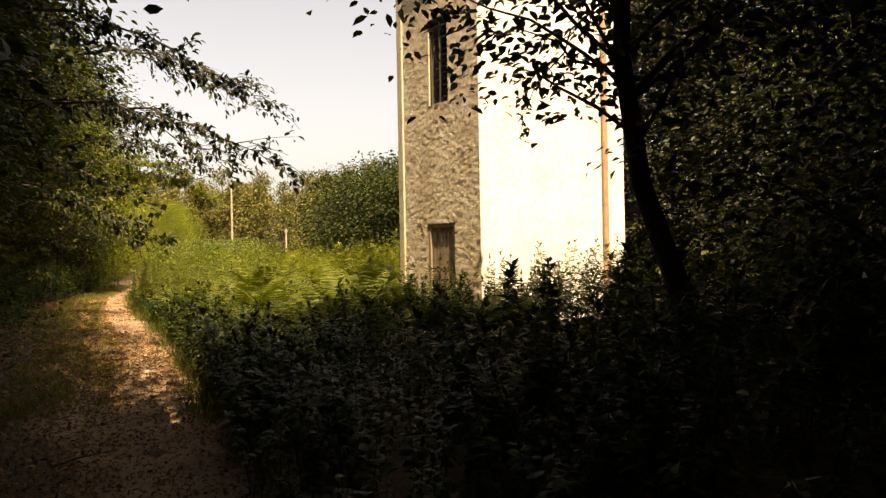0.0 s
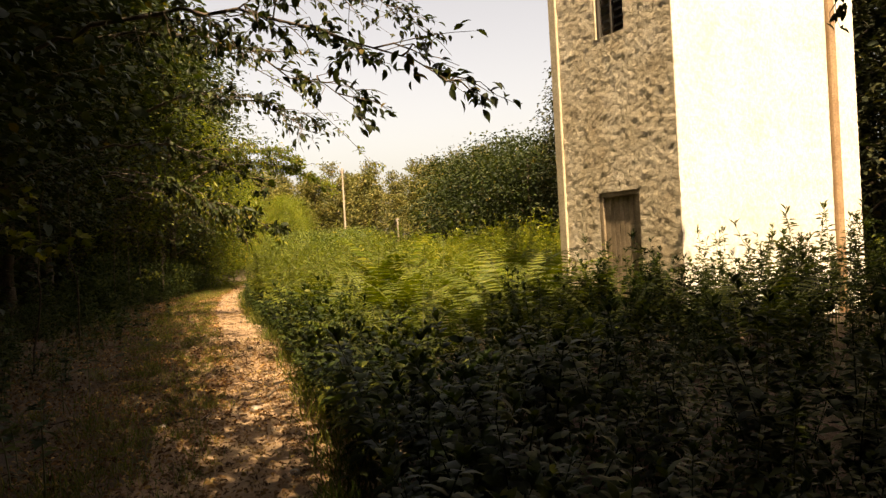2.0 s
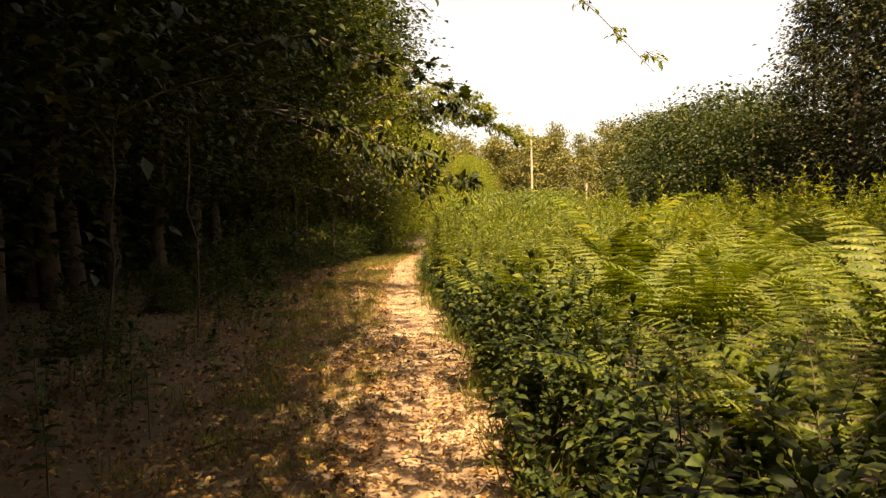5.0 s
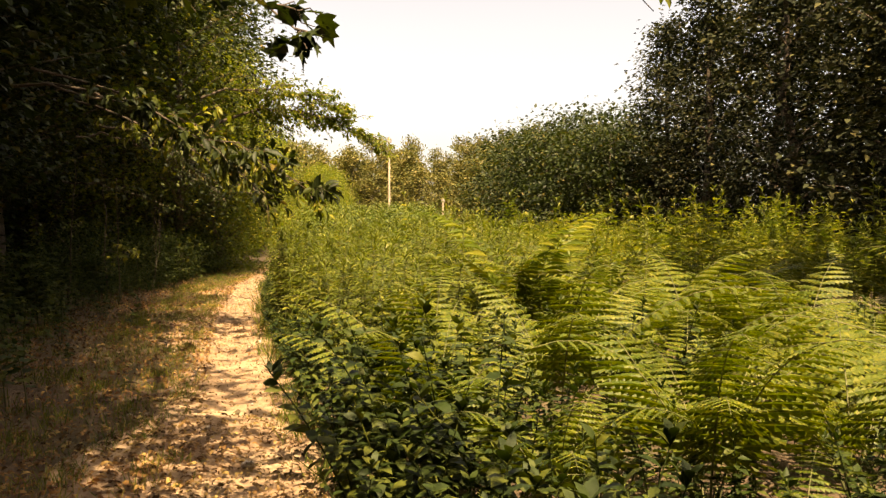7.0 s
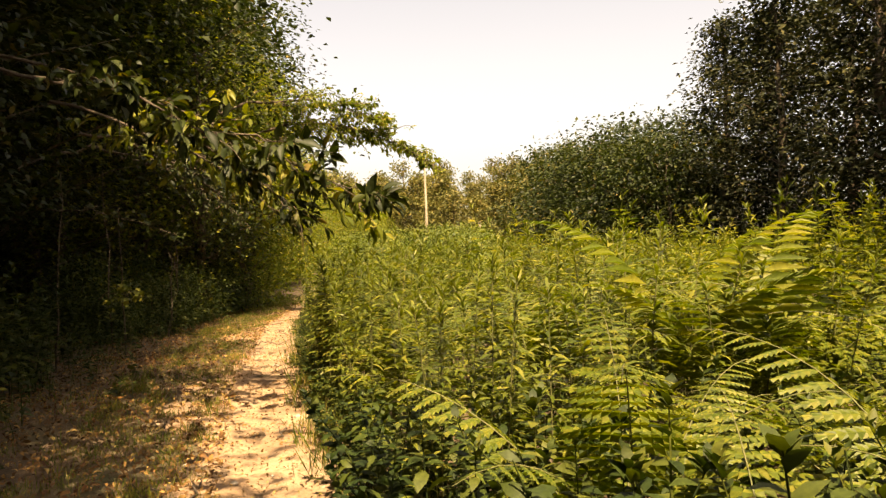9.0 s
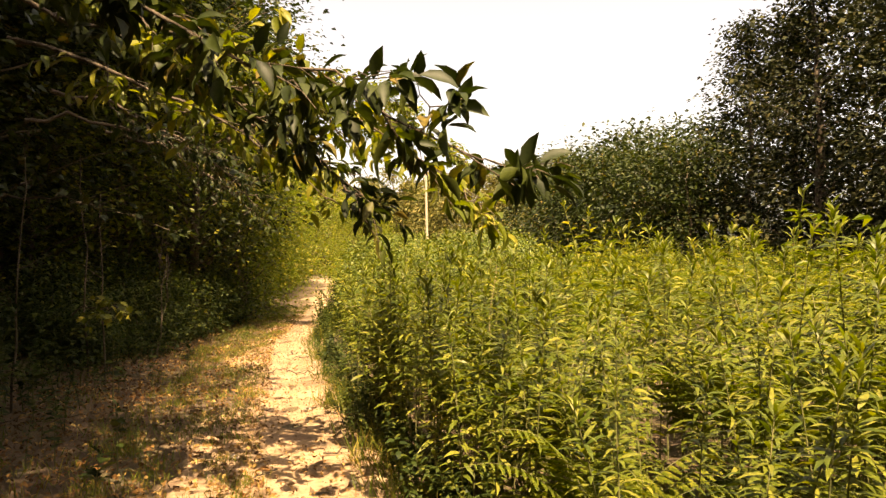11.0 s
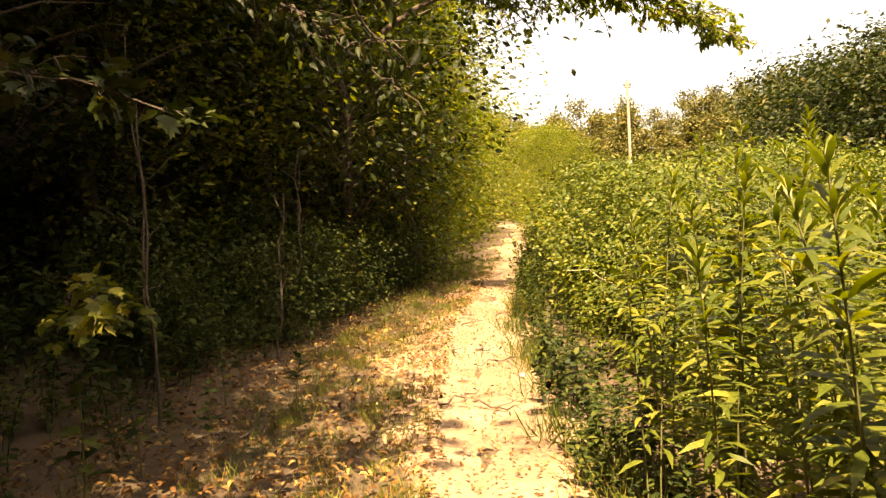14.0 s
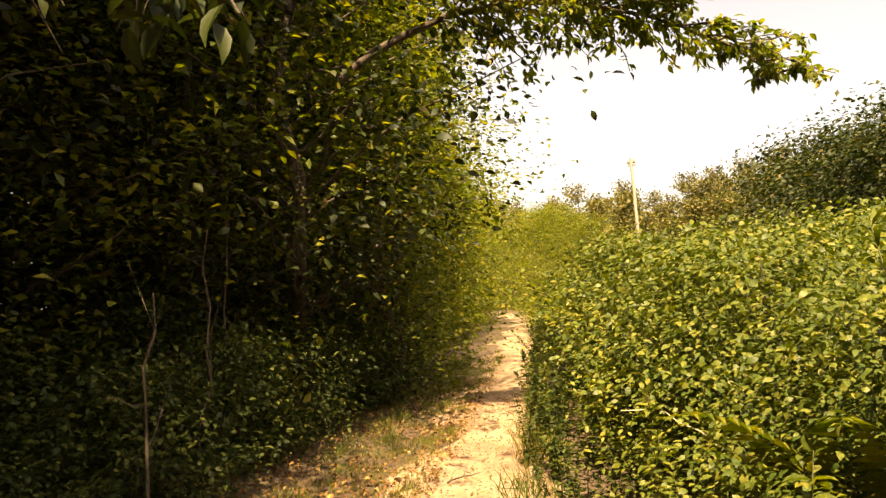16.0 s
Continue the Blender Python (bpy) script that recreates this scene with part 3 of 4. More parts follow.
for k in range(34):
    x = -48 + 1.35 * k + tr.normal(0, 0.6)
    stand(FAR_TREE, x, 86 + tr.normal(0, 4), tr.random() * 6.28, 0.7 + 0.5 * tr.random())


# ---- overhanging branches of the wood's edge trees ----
def branch(start, tip, arch, leaf_len, count, spread, mat=LEAF_SHADED, shape=(LEAF6, LEAF6_F), wide=0.5, seed=0, twigs=9, label="low overhanging branch with green leaves darkened as if shaded", radius=0.022):
    r = np.random.default_rng(seed + 100)
    ob = tagged(new("overhanging_branch"), label, "branch", "overhanging branches")
    start, tip = np.array(start, float), np.array(tip, float)
    ob.location = start
    line = bend((0, 0, 0), tip - start, arch, 0.03, 12, r)
    paths = [(line, radius * np.linspace(1, 0.15, 12))]
    P, W = [], []
    main = unit((line[-1] - line[0])[None])[0]
    side = unit(np.cross(main, (0, 0, 1.0))[None])[0]
    for k in range(twigs):
        u = 0.22 + 0.78 * (k + 0.5) / twigs
        s = np.array([np.interp(u, np.linspace(0, 1, 12), line[:, c]) for c in range(3)])
        long = spread * (1.25 - 0.5 * u) * (0.6 + 0.6 * r.random())
        e = s + (main * (0.5 + 0.5 * r.random()) + side * (1 if k % 2 else -1) * (0.35 + 0.7 * r.random()) + np.array([0, 0, r.normal(-0.22, 0.25)])) * long
        tw = bend(s, e, 0.10 * long, 0.02, 6, r)
        paths.append((tw, radius * 0.3 * np.linspace(1, 0.3, 6)))
        for j in range(3):
            a0 = tw[1 + j]
            a1 = a0 + (e - s) * 0.35 + r.normal(0, 0.3, 3) * long * np.array([1, 1, 0.5])
            paths.append((bend(a0, a1, 0.02, 0.01, 4, r), radius * 0.16 * np.linspace(1, 0.4, 4)))
            m = max(3, int(0.5 * count / twigs))
            w = r.random(m)[:, None] ** 0.7
            P.extend(a0 + (a1 - a0) * w + r.normal(0, 0.04, (m, 3)) * spread)
            W.extend(unit((a1 - a0)[None]) * 0.8 + r.normal(0, 0.7, (m, 3)) + np.array([0, 0, -0.4]))
        m = max(3, int(0.4 * count / twigs))
        w = r.random(m)[:, None]
        P.extend(s + (e - s) * w + r.normal(0, 0.03, (m, 3)))
        W.extend(unit((e - s)[None]) * 0.8 + r.normal(0, 0.6, (m, 3)) + np.array([0, 0, -0.4]))
    v, q = tubes(paths, 6)
    link("stem", soup(v, None, q), BARK, ob, smooth=True)
    P, W = np.array(P), np.array(W)
    size = leaf_len * (0.6 + 0.55 * r.random(len(P)))
    v, f = leaves(P, W, r.normal(0, 0.35, P.shape) + np.array([0, 0, 1]), size, size * wide, *shape)
    link("foliage", soup(v, f), mat, ob, smooth=False)
    return ob


# most carry the leaf colour darkened for shade, some the sunlit or herb green
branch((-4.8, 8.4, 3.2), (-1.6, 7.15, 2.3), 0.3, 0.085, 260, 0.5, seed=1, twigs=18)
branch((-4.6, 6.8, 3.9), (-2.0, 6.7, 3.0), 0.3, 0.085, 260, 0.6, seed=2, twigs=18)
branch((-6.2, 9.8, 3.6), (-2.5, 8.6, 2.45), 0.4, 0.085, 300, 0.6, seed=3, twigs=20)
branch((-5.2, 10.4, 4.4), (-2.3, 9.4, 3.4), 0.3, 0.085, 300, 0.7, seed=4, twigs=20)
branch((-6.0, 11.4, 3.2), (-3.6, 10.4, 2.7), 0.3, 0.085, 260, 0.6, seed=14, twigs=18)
branch((-7.6, 13.0, 4.6), (-3.25, 12.3, 2.35), 0.8, 0.06, 150, 0.3, LEAF_SUNLIT, seed=5, twigs=16, label="slender drooping branch with small sunlit leaves", radius=0.015)
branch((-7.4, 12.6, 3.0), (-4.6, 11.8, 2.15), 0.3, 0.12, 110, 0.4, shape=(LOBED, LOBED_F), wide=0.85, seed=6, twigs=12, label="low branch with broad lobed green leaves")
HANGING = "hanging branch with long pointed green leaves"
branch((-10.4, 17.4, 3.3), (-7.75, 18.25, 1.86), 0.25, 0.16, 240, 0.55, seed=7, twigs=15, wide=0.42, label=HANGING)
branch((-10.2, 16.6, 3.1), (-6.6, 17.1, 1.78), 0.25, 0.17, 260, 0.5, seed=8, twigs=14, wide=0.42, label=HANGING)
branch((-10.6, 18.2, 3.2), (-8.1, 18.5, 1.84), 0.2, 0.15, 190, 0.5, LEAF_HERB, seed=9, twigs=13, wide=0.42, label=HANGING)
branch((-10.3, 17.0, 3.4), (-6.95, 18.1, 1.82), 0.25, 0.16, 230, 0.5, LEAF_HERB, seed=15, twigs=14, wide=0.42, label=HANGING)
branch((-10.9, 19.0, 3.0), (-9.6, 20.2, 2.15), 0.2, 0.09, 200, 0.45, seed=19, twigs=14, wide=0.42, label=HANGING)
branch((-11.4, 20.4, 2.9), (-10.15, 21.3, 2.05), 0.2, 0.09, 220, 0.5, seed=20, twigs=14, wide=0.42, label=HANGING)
branch((-13.6, 27.2, 4.0), (-9.1, 28.9, 3.5), 0.9, 0.12, 1500, 0.8, LEAF_SUNLIT, seed=10, twigs=40, radius=0.05, label="long arching branch with dense sunlit leaves")
branch((-13.4, 26.6, 4.8), (-10.0, 28.0, 4.6), 0.4, 0.12, 1000, 0.85, LEAF_SUNLIT, seed=11, twigs=30, radius=0.04, label="long arching branch with dense sunlit leaves")
branch((-11.7, 19.6, 2.9), (-9.9, 20.8, 2.4), 0.2, 0.12, 70, 0.4, shape=(LOBED, LOBED_F), wide=0.85, seed=12, twigs=8, label="low branch with broad lobed green leaves")
branch((-5.9, 7.6, 1.9), (-4.0, 6.95, 1.5), 0.1, 0.085, 70, 0.35, LEAF_HERB, shape=(LOBED, LOBED_F), wide=0.85, seed=16, twigs=8, label="low spray of pale lobed leaves at the wood's edge", radius=0.012)
branch((-12.2, 19.9, 2.2), (-10.2, 19.8, 1.75), 0.1, 0.11, 60, 0.35, shape=(LOBED, LOBED_F), wide=0.85, seed=17, twigs=7, label="low branch with broad lobed green leaves", radius=0.012)
branch((-12.0, 20.6, 0.9), (-10.9, 20.0, 0.95), 0.1, 0.10, 40, 0.3, LEAF_HERB, shape=(LOBED, LOBED_F), wide=0.85, seed=18, twigs=6, label="low spray of pale lobed leaves at the wood's edge", radius=0.01)
branch((2.0, 6.4, 4.2), (0.9, 8.4, 2.95), 0.2, 0.08, 120, 0.35, seed=13, twigs=10)


# ---- ferns ----
def frond_arrays(r, length, tilt, turn, fine):
    """One arching frond: a stalk and paired leaflets, themselves cut into lobes when fine."""
    k = 14
    s = np.linspace(0, 1, k)
    ang = tilt - (tilt + 0.30) * s ** 1.8
    step = length / (k - 1)
    rad = np.concatenate([[0], np.cumsum(np.cos(ang[:-1]) * step)])
    z = np.concatenate([[0], np.cumsum(np.sin(ang[:-1]) * step)])
    line = np.stack([rad * math.cos(turn), rad * math.sin(turn), z], -1)
    d = unit(np.gradient(line, axis=0))
    side = np.array([-math.sin(turn), math.cos(turn), 0])
    n = 19
    u = 0.26 + 0.74 * (np.arange(n) / n)
    size = length * 0.165 * np.minimum(1, (u - 0.2) / 0.12) * (1.02 - u) ** 0.75 / 0.72
    P, W, U, L, B, V3 = [], [], [], [], [], []
    for a, b in zip(u, size):
        p = np.array([np.interp(a, s, line[:, c]) for c in range(3)])
        f = unit(np.array([[np.interp(a, s, d[:, c]) for c in range(3)]]))[0]
        nrm = np.cross(f, side)
        nrm = nrm if nrm[2] > 0 else -nrm
        for sg in (-1, 1):
            way = unit((side * sg + f * 0.35 - nrm * 0.18 + r.normal(0, 0.06, 3))[None])[0]
            if fine:
                m = 7
                w = np.arange(m + 1) / m
                mid = p + way * (b * w)[:, None] - nrm * (0.16 * b * w * w)[:, None]
                across = np.cross(nrm, way)
                half = 0.155 * b * np.minimum(1, 0.55 + 2 * w[:-1]) * (1.02 - w[:-1]) ** 0.55
                for g in (-1, 1):
                    near = mid[:-1] + across * (g * half * 0.55)[:, None]
                    far = mid[1:] - way * 0.02 * b + across * (g * half)[:, None] - nrm * (0.3 * half)[:, None]
                    V3.append(np.stack([mid[:-1], near, far, mid[:-1], far, mid[1:]], 1).reshape(-1, 3))
            else:
                P.append(p)
                W.append(way)
                U.append(nrm)
                L.append(b)
                B.append(b * 0.22)
    if fine:
        v = np.concatenate(V3)
        f = np.arange(len(v)).reshape(-1, 3)
    else:
        v, f = leaves(np.array(P), np.array(W), np.array(U), np.array(L), np.array(B))
    tv, tq = tubes([(line, 0.006 * np.linspace(1, 0.25, k))], 3)
    return (v, f), (tv, tq)


def fern_kind(seed, fronds, length, fine):
    r = np.random.default_rng(seed)
    ob = tagged(new("fern"), "tall bracken fern with arching yellow-green fronds", "fern", "ferns in the clearing")
    for k in range(fronds):
        (v, f), (tv, tq) = frond_arrays(r, length * (0.75 + 0.4 * r.random()), 0.95 + 0.45 * r.random(), k * 2.4 + r.normal(0, 0.4), fine)
        fr = link("frond", soup(tv, None, tq), STEM, ob)
        tagged(link("leafage", soup(v, f), LEAF_FERN, fr), kind="stuff")
    return ob


def stuff_of(kind_arrays, spots, name, mat, label, category):
    """Many small plants joined into one: spots are rows of x, y, turn, size."""
    V, F, base = [], [], 0
    for i, (x, y, turn, size) in enumerate(spots):
        v, f = kind_arrays[i % len(kind_arrays)]
        c, s = math.cos(turn) * size, math.sin(turn) * size
        w = np.stack([v[:, 0] * c - v[:, 1] * s + x, v[:, 0] * s + v[:, 1] * c + y, v[:, 2] * size + height(x, y)], -1)
        V.append(w)
        F.append(f + base)
        base += len(v)
    return tagged(link(name, soup(np.concatenate(V), np.concatenate(F)), mat), label, category, kind="stuff")


def fern_arrays(seed, fronds, length, fine=False):
    r = np.random.default_rng(seed)
    V, F, base = [], [], 0
    for k in range(fronds):
        (v, f), _ = frond_arrays(r, length * (0.75 + 0.4 * r.random()), 1.05 + 0.3 * r.random(), k * 2.4 + r.normal(0, 0.3), fine)
        V.append(v)
        F.append(f + base)
        base += len(v)
    return np.concatenate(V), np.concatenate(F)


FERN_FINE = [fern_kind(200 + k, 8, 1.35 + 0.15 * k, True) for k in range(3)]
fr = np.random.default_rng(41)


def right_of(y, d):
    """A point d metres to the right of the path at y."""
    return path_x(y) + 0.91 * d, y + 0.41 * d


spots = []
for _ in range(4000):
    y, d = 8.5 + 9.5 * fr.random(), 1.0 + 5.0 * fr.random() ** 1.1
    x, yy = right_of(y, d)
    if (x > -1.6 and yy > 12.0) or d < 0.9 or yy < 9.8:
        continue
    if all((x - p[0]) ** 2 + (yy - p[1]) ** 2 > 0.5 for p in spots):
        spots.append((x, yy))
for k, (x, y) in enumerate(spots[:46]):
    stand(FERN_FINE[k % 3], x, y, fr.random() * 6.28, 0.58 + 0.2 * fr.random() + 0.42 * (0.5 + 0.5 * math.sin(1.3 * x + 1.9 * y)))


# ---- tall herbs with narrow leaves ----
def swell(x, y):
    """Growth stands in uneven mounds and hollows."""
    return max(0.45, 1.0 + 0.9 * noise.noise(Vector((x * 0.38, y * 0.38, 3.1))) + 0.35 * noise.noise(Vector((x * 1.5, y * 1.5, 8.7))))


def herb_arrays(seed, tall, leafs, leaf_len, wide, droop=0.2, shape=FINE, lowest=0.12, lean=0.12):
    r = np.random.default_rng(seed)
    top = np.array([r.normal(0, lean) * tall, r.normal(0, lean) * tall, tall])
    u = lowest + (1 - lowest) * np.sort(r.random(leafs)) ** 0.75
    P = top * u[:, None] ** np.array([1.6, 1.6, 1.0])
    a = np.arange(leafs) * 2.4 + r.normal(0, 0.3, leafs)
    W = np.stack([np.cos(a), np.sin(a), np.where(u > 0.93, 1.2, 0.45 - droop - 0.4 * (1 - u) + r.normal(0, 0.25, leafs))], -1)
    size = leaf_len * (0.65 + 0.5 * r.random(leafs)) * (1.1 - 0.5 * u ** 4)
    v, f = leaves(P, W, r.normal(0, 0.25, P.shape) + np.array([0, 0, 1]), size, size * wide, *shape)
    line = top * np.linspace(0, 1, 6)[:, None] ** np.array([1.6, 1.6, 1.0])
    tv, tq = tubes([(line, 0.006 * np.linspace(1, 0.35, 6))], 3)
    return (v, f), (tv, tq)


def with_stem(a):
    (v, f), (tv, tq) = a
    t = np.concatenate([tq[:, [0, 1, 2]], tq[:, [0, 2, 3]]]) + len(v)
    return np.concatenate([v, tv]), np.concatenate([f, t])


def herb_kind(seed, name, label, mat, group, *spec, **more):
    (v, f), (tv, tq) = herb_arrays(seed, *spec, **more)
    ob = tagged(new(name), label, "plant", group)
    link("foliage", soup(v, f), mat, ob)
    link("stem", soup(tv, None, tq), STEM, ob)
    return ob


TALL = [herb_kind(300 + k, "tall_herb", "upright green herb with narrow pointed leaves", LEAF_HERB, "tall herbs beside the path", 1.12 + 0.08 * k, 84, 0.125, 0.21, lowest=0.28) for k in range(4)]
hr = np.random.default_rng(51)
for k in range(250):
    y, d = 14.2 + 6.6 * hr.random(), 0.62 + 3.0 * hr.random() ** 1.4
    x, yy = right_of(y, d)
    stand(TALL[k % 4], x, yy, hr.random() * 6.28, ((0.72 if yy < 17.5 else 0.86) + 0.13 * min(1.5, d) + 0.16 * hr.random()) * min(1.04, 0.55 + 0.45 * swell(x, yy)))

# the rest of the herbs, ferns and brambles of the clearing
HERB_FAR = [with_stem(herb_arrays(320 + k, 1.3, 46, 0.12, 0.24, shape=(LEAF2, LEAF2_F))) for k in range(5)]
BROAD = [with_stem(herb_arrays(340 + k, 0.75, 40, 0.10, 0.55, droop=0.3, shape=FINE, lean=0.25)) for k in range(5)]
FERN_FAR = [fern_arrays(360 + k, 7, 1.25) for k in range(4)]
BROAD_FAR = [with_stem(herb_arrays(345 + k, 0.75, 70, 0.075, 0.5, droop=0.3, shape=(LEAF2, LEAF2_F), lean=0.25)) for k in range(5)]


def field(n, y0, y1, d0, d1, s0, s1, r, power=1.0, keep=None):
    out = []
    while len(out) < n:
        y, d = y0 + (y1 - y0) * r.random(), d0 + (d1 - d0) * r.random() ** power
        x, yy = right_of(y, d)
        local = (np.array([x - CORNER.x, yy - CORNER.y]) @ np.array([[0.81, -0.59], [0.59, 0.81]]))
        if -0.15 < local[0] < WIDE + 0.1 and -0.15 < local[1] < DEEP_SIDE + 0.1:
            continue
        if keep and not keep(x, yy, d):
            continue
        out.append((x, yy, r.random() * 6.28, (s0 + (s1 - s0) * r.random()) * swell(x, yy)))
    return out


stuff_of(HERB_FAR, field(1500, 15, 34, 0.8, 14, 0.8, 1.15, hr, keep=lambda x, y, d: y > 18.5 and (y < 21.5 or d > 4.0)), "herb_growth", LEAF_HERB, "thick stand of tall green herbs in the clearing", "undergrowth")
stuff_of(FERN_FAR, field(240, 12, 48, 1.2, 18, 0.85, 1.15, hr, keep=lambda x, y, d: y > 15.5), "fern_growth", LEAF_FERN, "bed of sunlit yellow-green ferns", "undergrowth")
stuff_of(BROAD, field(800, 2.5, 16, 0.5, 3.0, 0.6, 1.0, hr, 1.3, keep=lambda x, y, d: y < 10.0 or d < 1.2), "bramble_growth", LEAF_LOW_SHADED, "low leafy brambles along the path, darkened as if shaded", "undergrowth")
stuff_of(BROAD_FAR, field(1100, 1.0, 13, 2.0, 9.0, 0.85, 1.35, hr, keep=lambda x, y, d: y < 10.0 or x > -1.8), "nettle_growth", LEAF_LOW_SHADED, "shaded nettles and brambles before the tower", "undergrowth")
stuff_of(BROAD_FAR, field(300, 24, 40, 0.4, 1.6, 0.5, 1.1, hr), "edge_growth", LEAF_LOW_SHADED, "low green weeds at the far path's edge", "undergrowth")
stuff_of(BROAD_FAR, field(620, 10.0, 17, 1.0, 6.5, 0.45, 0.85, hr), "fern_understory", LEAF_LOW_SHADED, "low weeds under the ferns, darkened as if shaded", "undergrowth")
stuff_of(BROAD, field(260, 15, 24, 0.42, 0.9, 0.3, 0.65, hr), "edge_growth", LEAF_LOW_SHADED, "low green weeds at the path's edge", "undergrowth")
# the herb growth's shapes again, in the green darkened for shade
stuff_of(HERB_FAR, field(170, 5, 12, 3.4, 8.5, 0.75, 1.0, hr, keep=lambda x, y, d: 10.3 < y < 14.6 and x > -0.6), "weed_growth", LEAF_LOW_SHADED, "tall weeds growing in front of the tower", "undergrowth")
FAR_CLUMP = [with_stem(herb_arrays(380 + k, 1.3, 34, 0.30, 0.4, shape=(LEAF2, LEAF2_F), lean=0.3)) for k in range(4)]
stuff_of(FAR_CLUMP, field(1200, 32, 82, 0.6, 34, 0.8, 1.2, hr), "far_growth", LEAF_HERB, "distant sunlit undergrowth across the clearing", "undergrowth")

# rounded bramble thickets beside the path
THICKET = broadleaf(26, 1.5, ((0.1, 0.9), (0.6, 1.15), (1.1, 1.0), (1.5, 0.5)), 80, 190, 0.045, LEAF_BRAMBLE, trunk=0.02, clump_size=0.14, shape=FINE, label="rounded sunlit bramble thicket beside the path", group="bramble thickets")
for y, d, size in ((21.6, 1.75, 0.72), (22.6, 3.2, 0.85), (23.1, 1.9, 0.90), (24.6, 2.0, 1.10), (26.0, 2.1, 1.25), (27.4, 2.1, 1.3), (24.4, 3.6, 1.1), (26.0, 3.8, 1.3), (27.8, 4.0, 1.35), (29.0, 2.2, 1.35), (30.8, 2.3, 1.4), (29.6, 4.4, 1.4), (33.0, 2.4, 1.45), (32.0, 4.6, 1.4), (36.0, 2.5, 1.5)):
    x, yy = right_of(y, d)
    stand(THICKET, x, yy, hr.random() * 6.28, size)
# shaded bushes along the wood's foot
UNDERBUSH = broadleaf(28, 1.25, ((0.05, 0.6), (0.4, 0.85), (0.8, 0.75), (1.25, 0.3)), 46, 120, 0.055, LEAF_LOW_SHADED, trunk=0.015, clump_size=0.15, shape=FINE, label="low leafy bush at the foot of the wood", group="bushes at the wood's foot")
for y, d, size in ((6.4, -2.3, 0.5), (8.2, -2.5, 0.55), (10.4, -2.9, 0.6), (13.6, -3.4, 0.5), (16.4, -3.5, 0.55), (20.4, -3.4, 0.6), (23.8, -2.9, 0.7), (25.3, -2.5, 0.95), (26.6, -2.3, 1.0), (28.2, -2.3, 1.1), (30.0, -2.2, 1.2), (32.2, -2.2, 1.2), (24.8, -3.6, 1.2), (27.2, -3.3, 1.3)):
    x, yy = right_of(y, d)
    stand(UNDERBUSH, x, yy, hr.random() * 6.28, size)

# a clump of taller herbs that overtops the brambles
for k in range(12):
    stand(TALL[k % 4], -8.35 + 0.25 * hr.normal(), 23.4 + 0.3 * hr.normal(), hr.random() * 6.28, 1.3 + 0.15 * hr.random())

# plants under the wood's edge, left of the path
stuff_of(BROAD, field(650, -2, 34, -4.6, -1.9, 0.3, 0.85, hr, 0.8), "woodland_growth", LEAF_LOW_SHADED, "low shaded plants under the trees", "undergrowth")


stuff_of(BROAD, field(420, 17, 33, -5.0, -2.5, 0.55, 1.2, hr), "woodland_growth", LEAF_LOW_SHADED, "leafy shaded undergrowth along the wood's edge", "undergrowth")


# ---- grass, fallen leaves, stones ----
def scatter(n, y0, y1, d0, d1, r, power=1.0):
    y = y0 + (y1 - y0) * r.random(n)
    d = d0 + (d1 - d0) * r.random(n) ** power
    return path_x(y) + 0.91 * d, y + 0.41 * d, d


def blades(n, y0, y1, d0, d1, tall, r, tufts=0):
    x, y, d = scatter(tufts or n, y0, y1, d0, d1, r)
    if tufts:
        pick = r.integers(0, tufts, n)
        x, y = x[pick] + r.normal(0, 0.07, n), y[pick] + r.normal(0, 0.07, n)
    P = np.stack([x, y, height(x, y)], -1)
    W = r.normal(0, 0.45, (n, 3)) + np.array([0, 0, 1])
    L = tall * (0.5 + 0.8 * r.random(n))
    return leaves(P, W, r.normal(0, 1, (n, 3)), L, L * 0.02 + 0.003, LEAF2 * np.array([1, 1, 0.12]), LEAF2_F)


gr = np.random.default_rng(61)
for name, label, spec in (
    ("grass", "short grass between the trodden lines", dict(n=24000, y0=7, y1=36, d0=-1.5, d1=-0.35, tall=0.10, tufts=620)),
    ("grass", "thin grass at the path's right edge", dict(n=7000, y0=6, y1=36, d0=0.35, d1=0.7, tall=0.22, tufts=330)),
    ("grass", "sparse grass under the wood's edge", dict(n=4000, y0=4, y1=36, d0=-2.6, d1=-1.2, tall=0.14, tufts=150)),
):
    v, f = blades(r=gr, **spec)
    tagged(link(name, soup(v, f), GRASS), label, "grass", kind="stuff")


def litter(n, y0, y1, d0, d1, size, r, power=1.0):
    x, y, d = scatter(n, y0, y1, d0, d1, r, power)
    P = np.stack([x, y, height(x, y) + 0.012 + 0.02 * r.random(n)], -1)
    W = r.normal(0, 1, (n, 3)) * np.array([1, 1, 0.18])
    L = size * (0.5 + 0.8 * r.random(n))
    return leaves(P, W, r.normal(0, 0.35, (n, 3)) + np.array([0, 0, 1]), L, L * 0.5, LEAF4 * np.array([1, 1, 2.2]), LEAF4_F)


v, f = litter(26000, 1, 32, -2.8, -0.25, 0.058, gr)
tagged(link("leaf_litter", soup(v, f), DRY_LEAF), "dry brown fallen leaves beside the path", "leaf litter", kind="stuff")
v, f = litter(11000, 1, 30, -0.6, 0.6, 0.032, gr)
tagged(link("leaf_litter", soup(v, f), DRY_LEAF), "dry brown leaves and twigs on the path", "leaf litter", kind="stuff")
v, f = litter(15000, 0, 14, -1.6, 0.6, 0.042, gr)
tagged(link("leaf_litter", soup(v, f), DRY_LEAF), "thick brown leaf litter on the shaded path", "leaf litter", kind="stuff")
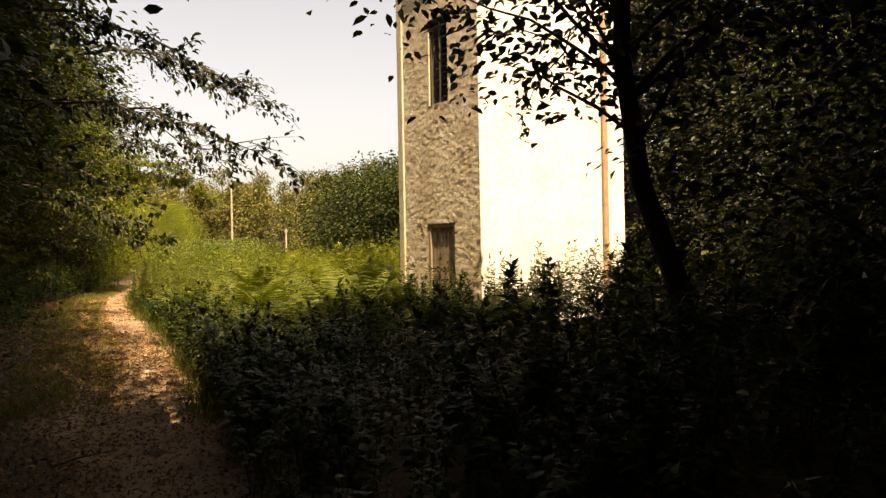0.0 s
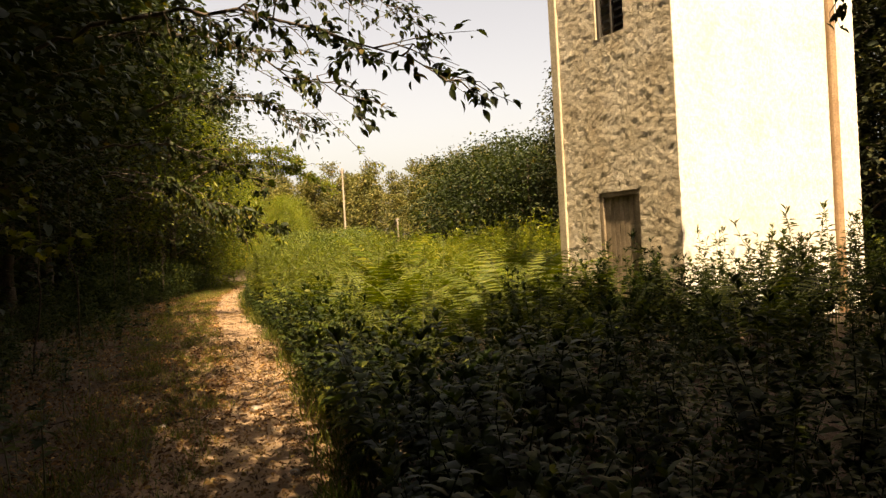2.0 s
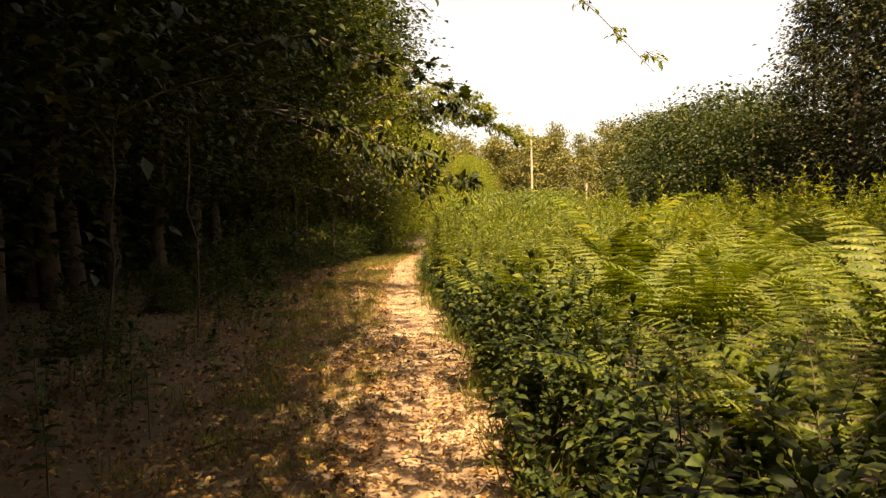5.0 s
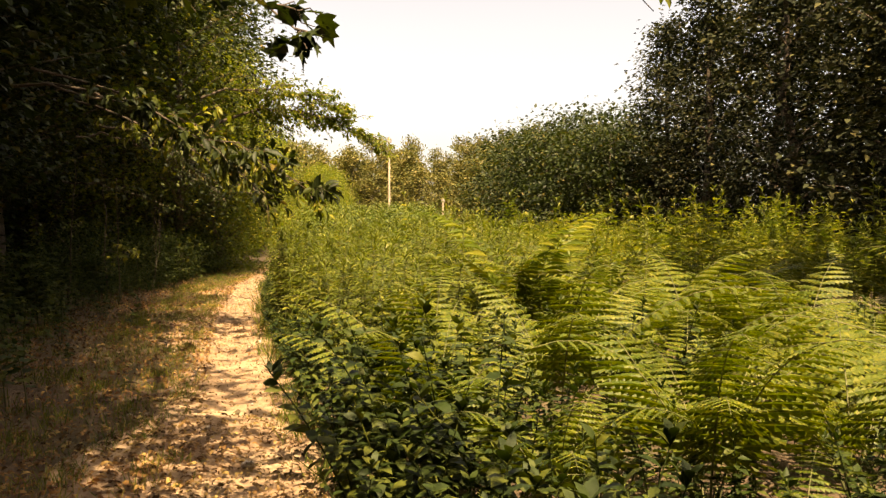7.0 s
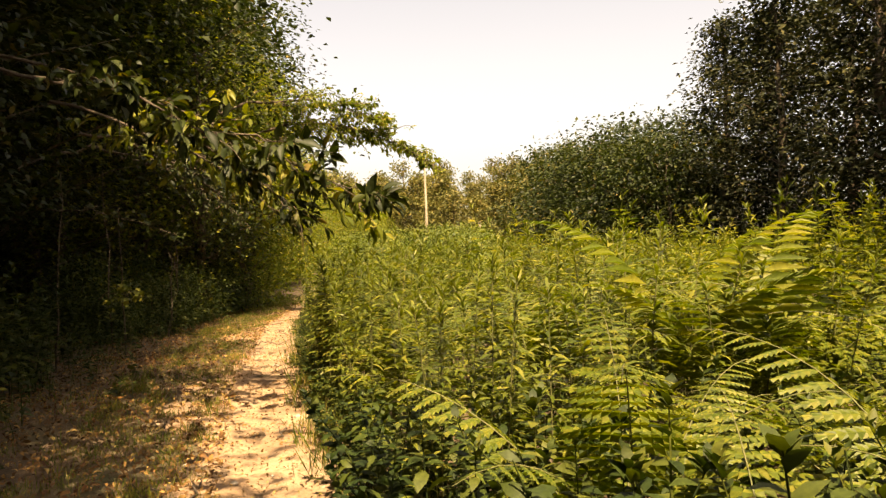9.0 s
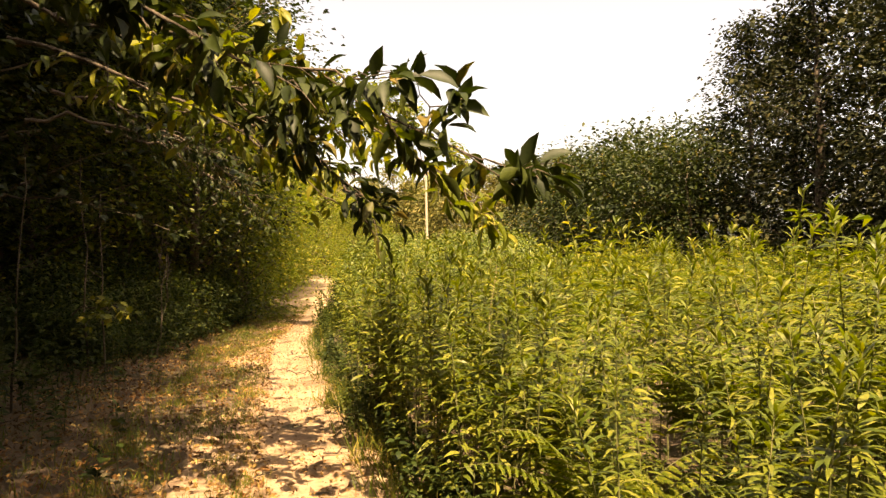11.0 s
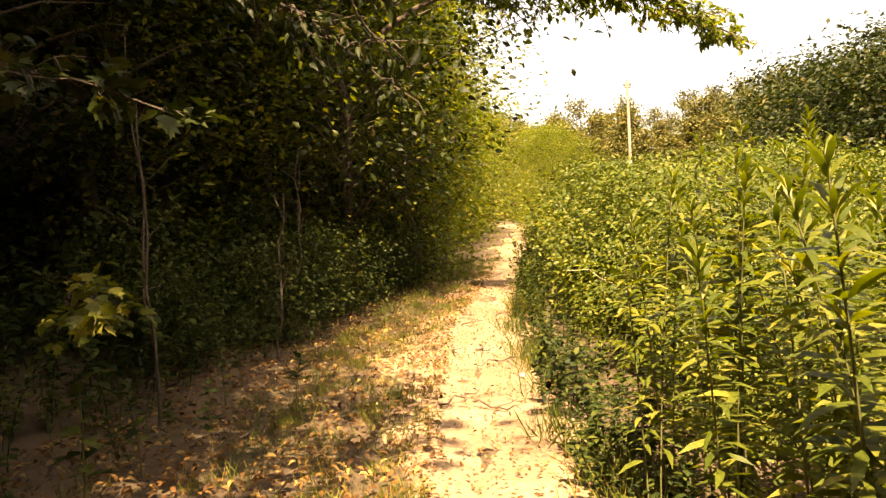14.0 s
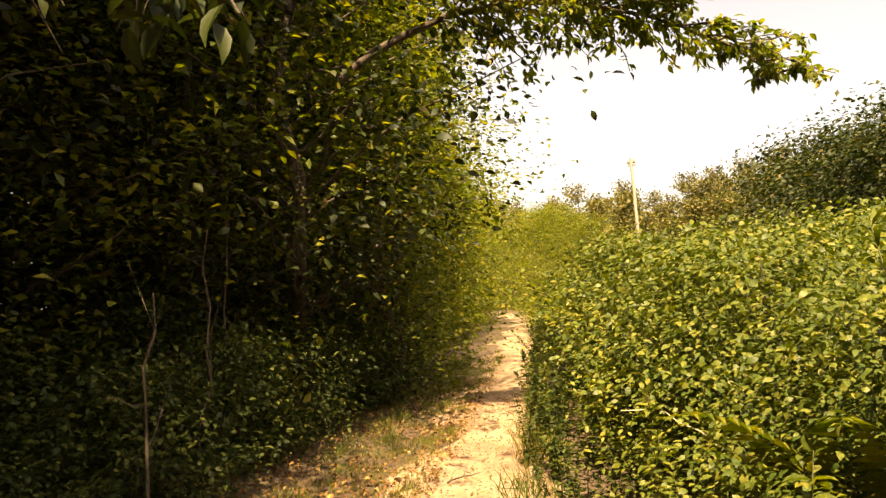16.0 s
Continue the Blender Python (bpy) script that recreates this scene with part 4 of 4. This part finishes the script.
v, f = litter(6000, -2, 34, -6.0, -2.4, 0.075, gr)
tagged(link("leaf_litter", soup(v, f), DRY_LEAF), "brown fallen leaves under the trees", "leaf litter", kind="stuff")


def stone(x, y, size, seed):
    r = np.random.default_rng(seed)
    bm = bmesh.new()
    bmesh.ops.create_icosphere(bm, subdivisions=2, radius=size)
    off = Vector(r.normal(0, 5, 3))
    for v in bm.verts:
        v.co *= 1 + 0.35 * noise.noise(v.co / size * 0.9 + off)
        v.co.z *= 0.55
    ob = part("stone", bm, STONE, None, smooth=True)
    ob.location = (x, y, size * 0.25)
    return tagged(ob, "small pale grey stone lying on the path", "stone", "stones on the path")


stone(-3.76, 9.12, 0.055, 1)
for k in range(40):
    x, y, d = scatter(1, 6, 24, -0.9, 0.4, gr)
    stone(float(x[0]), float(y[0]), 0.012 + 0.03 * gr.random() ** 2, 10 + k)


# thin bare saplings under the wood's edge
def sapling(x, y, tall, lean, seed):
    r = np.random.default_rng(seed)
    ob = tagged(new("sapling"), "thin bare sapling stem in the shade", "sapling", "saplings under the trees")
    ob.location = (x, y, float(height(x, y)))
    line = bend((0, 0, -0.1), (lean, 0.1, tall), 0, 0.03, 8, r)
    v, q = tubes([(line, 0.014 * np.linspace(1, 0.4, 8))], 6)
    link("stem", soup(v, None, q), BARK, ob, smooth=True)
    paths = []
    for k in range(4):
        s = line[3 + k]
        paths.append((bend(s, s + r.normal(0, 0.25, 3) + np.array([0, 0, 0.25]), 0, 0.01, 4, r), 0.005 * np.linspace(1, 0.4, 4)))
    v, q = tubes(paths, 4)
    tagged(link("twigwork", soup(v, None, q), BARK, ob, smooth=True), kind="stuff")


for k, (x, y, tall, lean) in enumerate(((-12.85, 23.5, 1.6, 0.12), (-12.2, 21.4, 2.4, -0.1), (-13.6, 24.8, 2.2, 0.1), (-11.9, 19.6, 2.6, 0.1), (-12.9, 22.0, 3.0, -0.15), (-7.4, 11.0, 2.2, 0.2), (-8.2, 13.0, 2.6, -0.1), (-6.4, 8.8, 1.6, 0.4), (-14.5, 26.0, 2.6, 0.1))):
    sapling(x, y, tall, lean, 70 + k)


# dead sticks on the litter under the trees
def stick(x, y, long, turn, seed):
    r = np.random.default_rng(seed)
    line = bend((0, 0, 0), (long * math.cos(turn), long * math.sin(turn), 0.02), 0.01, 0.015, 7, r)
    fork = bend(line[3], line[3] + np.array([0.3 * long * math.cos(turn + 0.7), 0.3 * long * math.sin(turn + 0.7), 0.05]), 0, 0.01, 4, r)
    v, q = tubes([(line, 0.009 * np.linspace(1, 0.35, 7)), (fork, 0.005 * np.linspace(1, 0.4, 4))], 5)
    ob = link("stick", soup(v, None, q), BARK, smooth=True)
    ob.location = (x, y, float(height(x, y)) + 0.022)
    tagged(ob, "thin dead stick lying on fallen leaves", "stick", "sticks by the path")


for k in range(46):
    x, y, d = scatter(1, 4, 26, -2.8, 0.45, gr)
    stick(float(x[0]), float(y[0]), 0.15 + 0.45 * gr.random(), gr.random() * 6.28, 400 + k)


# broad-leaved seedlings at the path's edges
SEEDLING = [herb_kind(500 + k, "seedling", "small broad-leaved seedling at the path's edge", LEAF_LOW_SHADED, "seedlings by the path", 0.34 + 0.08 * k, 16, 0.10, 0.62, droop=0.25, shape=(LOBED, LOBED_F), lowest=0.3) for k in range(3)]
for k in range(60):
    x, y, d = scatter(1, 5, 27, -2.9, -1.2, gr)
    stand(SEEDLING[k % 3], float(x[0]), float(y[0]), gr.random() * 6.28, 0.7 + 0.7 * gr.random())
BROADHERB = [herb_kind(510 + k, "broadleaf_weed", "leafy green weed with broad pointed leaves", LEAF_HERB, "weeds at the path's right edge", 0.7 + 0.12 * k, 40, 0.10, 0.5, droop=0.3, shape=(LEAF6, LEAF6_F), lean=0.2) for k in range(3)]
for k in range(50):
    x, y, d = scatter(1, 16.5, 26, 0.85, 1.6, gr)
    stand(BROADHERB[k % 3], float(x[0]), float(y[0]), gr.random() * 6.28, 0.6 + 0.5 * gr.random())


# pale bent dry stalks leaning out of the herbs
def dry_stalk(x, y, rise, out, seed):
    r = np.random.default_rng(seed)
    line = bend((0, 0, 0), (out[0], out[1], rise), 0.25, 0.01, 9, r)
    v, q = tubes([(line, 0.006 * np.linspace(1, 0.5, 9))], 5)
    ob = link("dry_stalk", soup(v, None, q), DRY_STALK, smooth=True)
    ob.location = (x, y, float(height(x, y)))
    tagged(ob, "pale dry plant stalk leaning over the path's edge", "stalk", "dry stalks")


DRY_STALK = rough_material("dry_stalk", [(0.3, (0.34, 0.27, 0.15)), (0.7, (0.50, 0.42, 0.27))], 12.0, 0.8, 60.0, 0.3, 0.003)
for k, (x, y, rise, out) in enumerate(((-9.3, 24.4, 0.75, (-0.75, -0.2)), (-8.0, 21.6, 1.1, (-0.3, 0.2)), (-7.2, 19.8, 1.4, (0.15, -0.2)))):
    dry_stalk(x, y, rise, out, 600 + k)
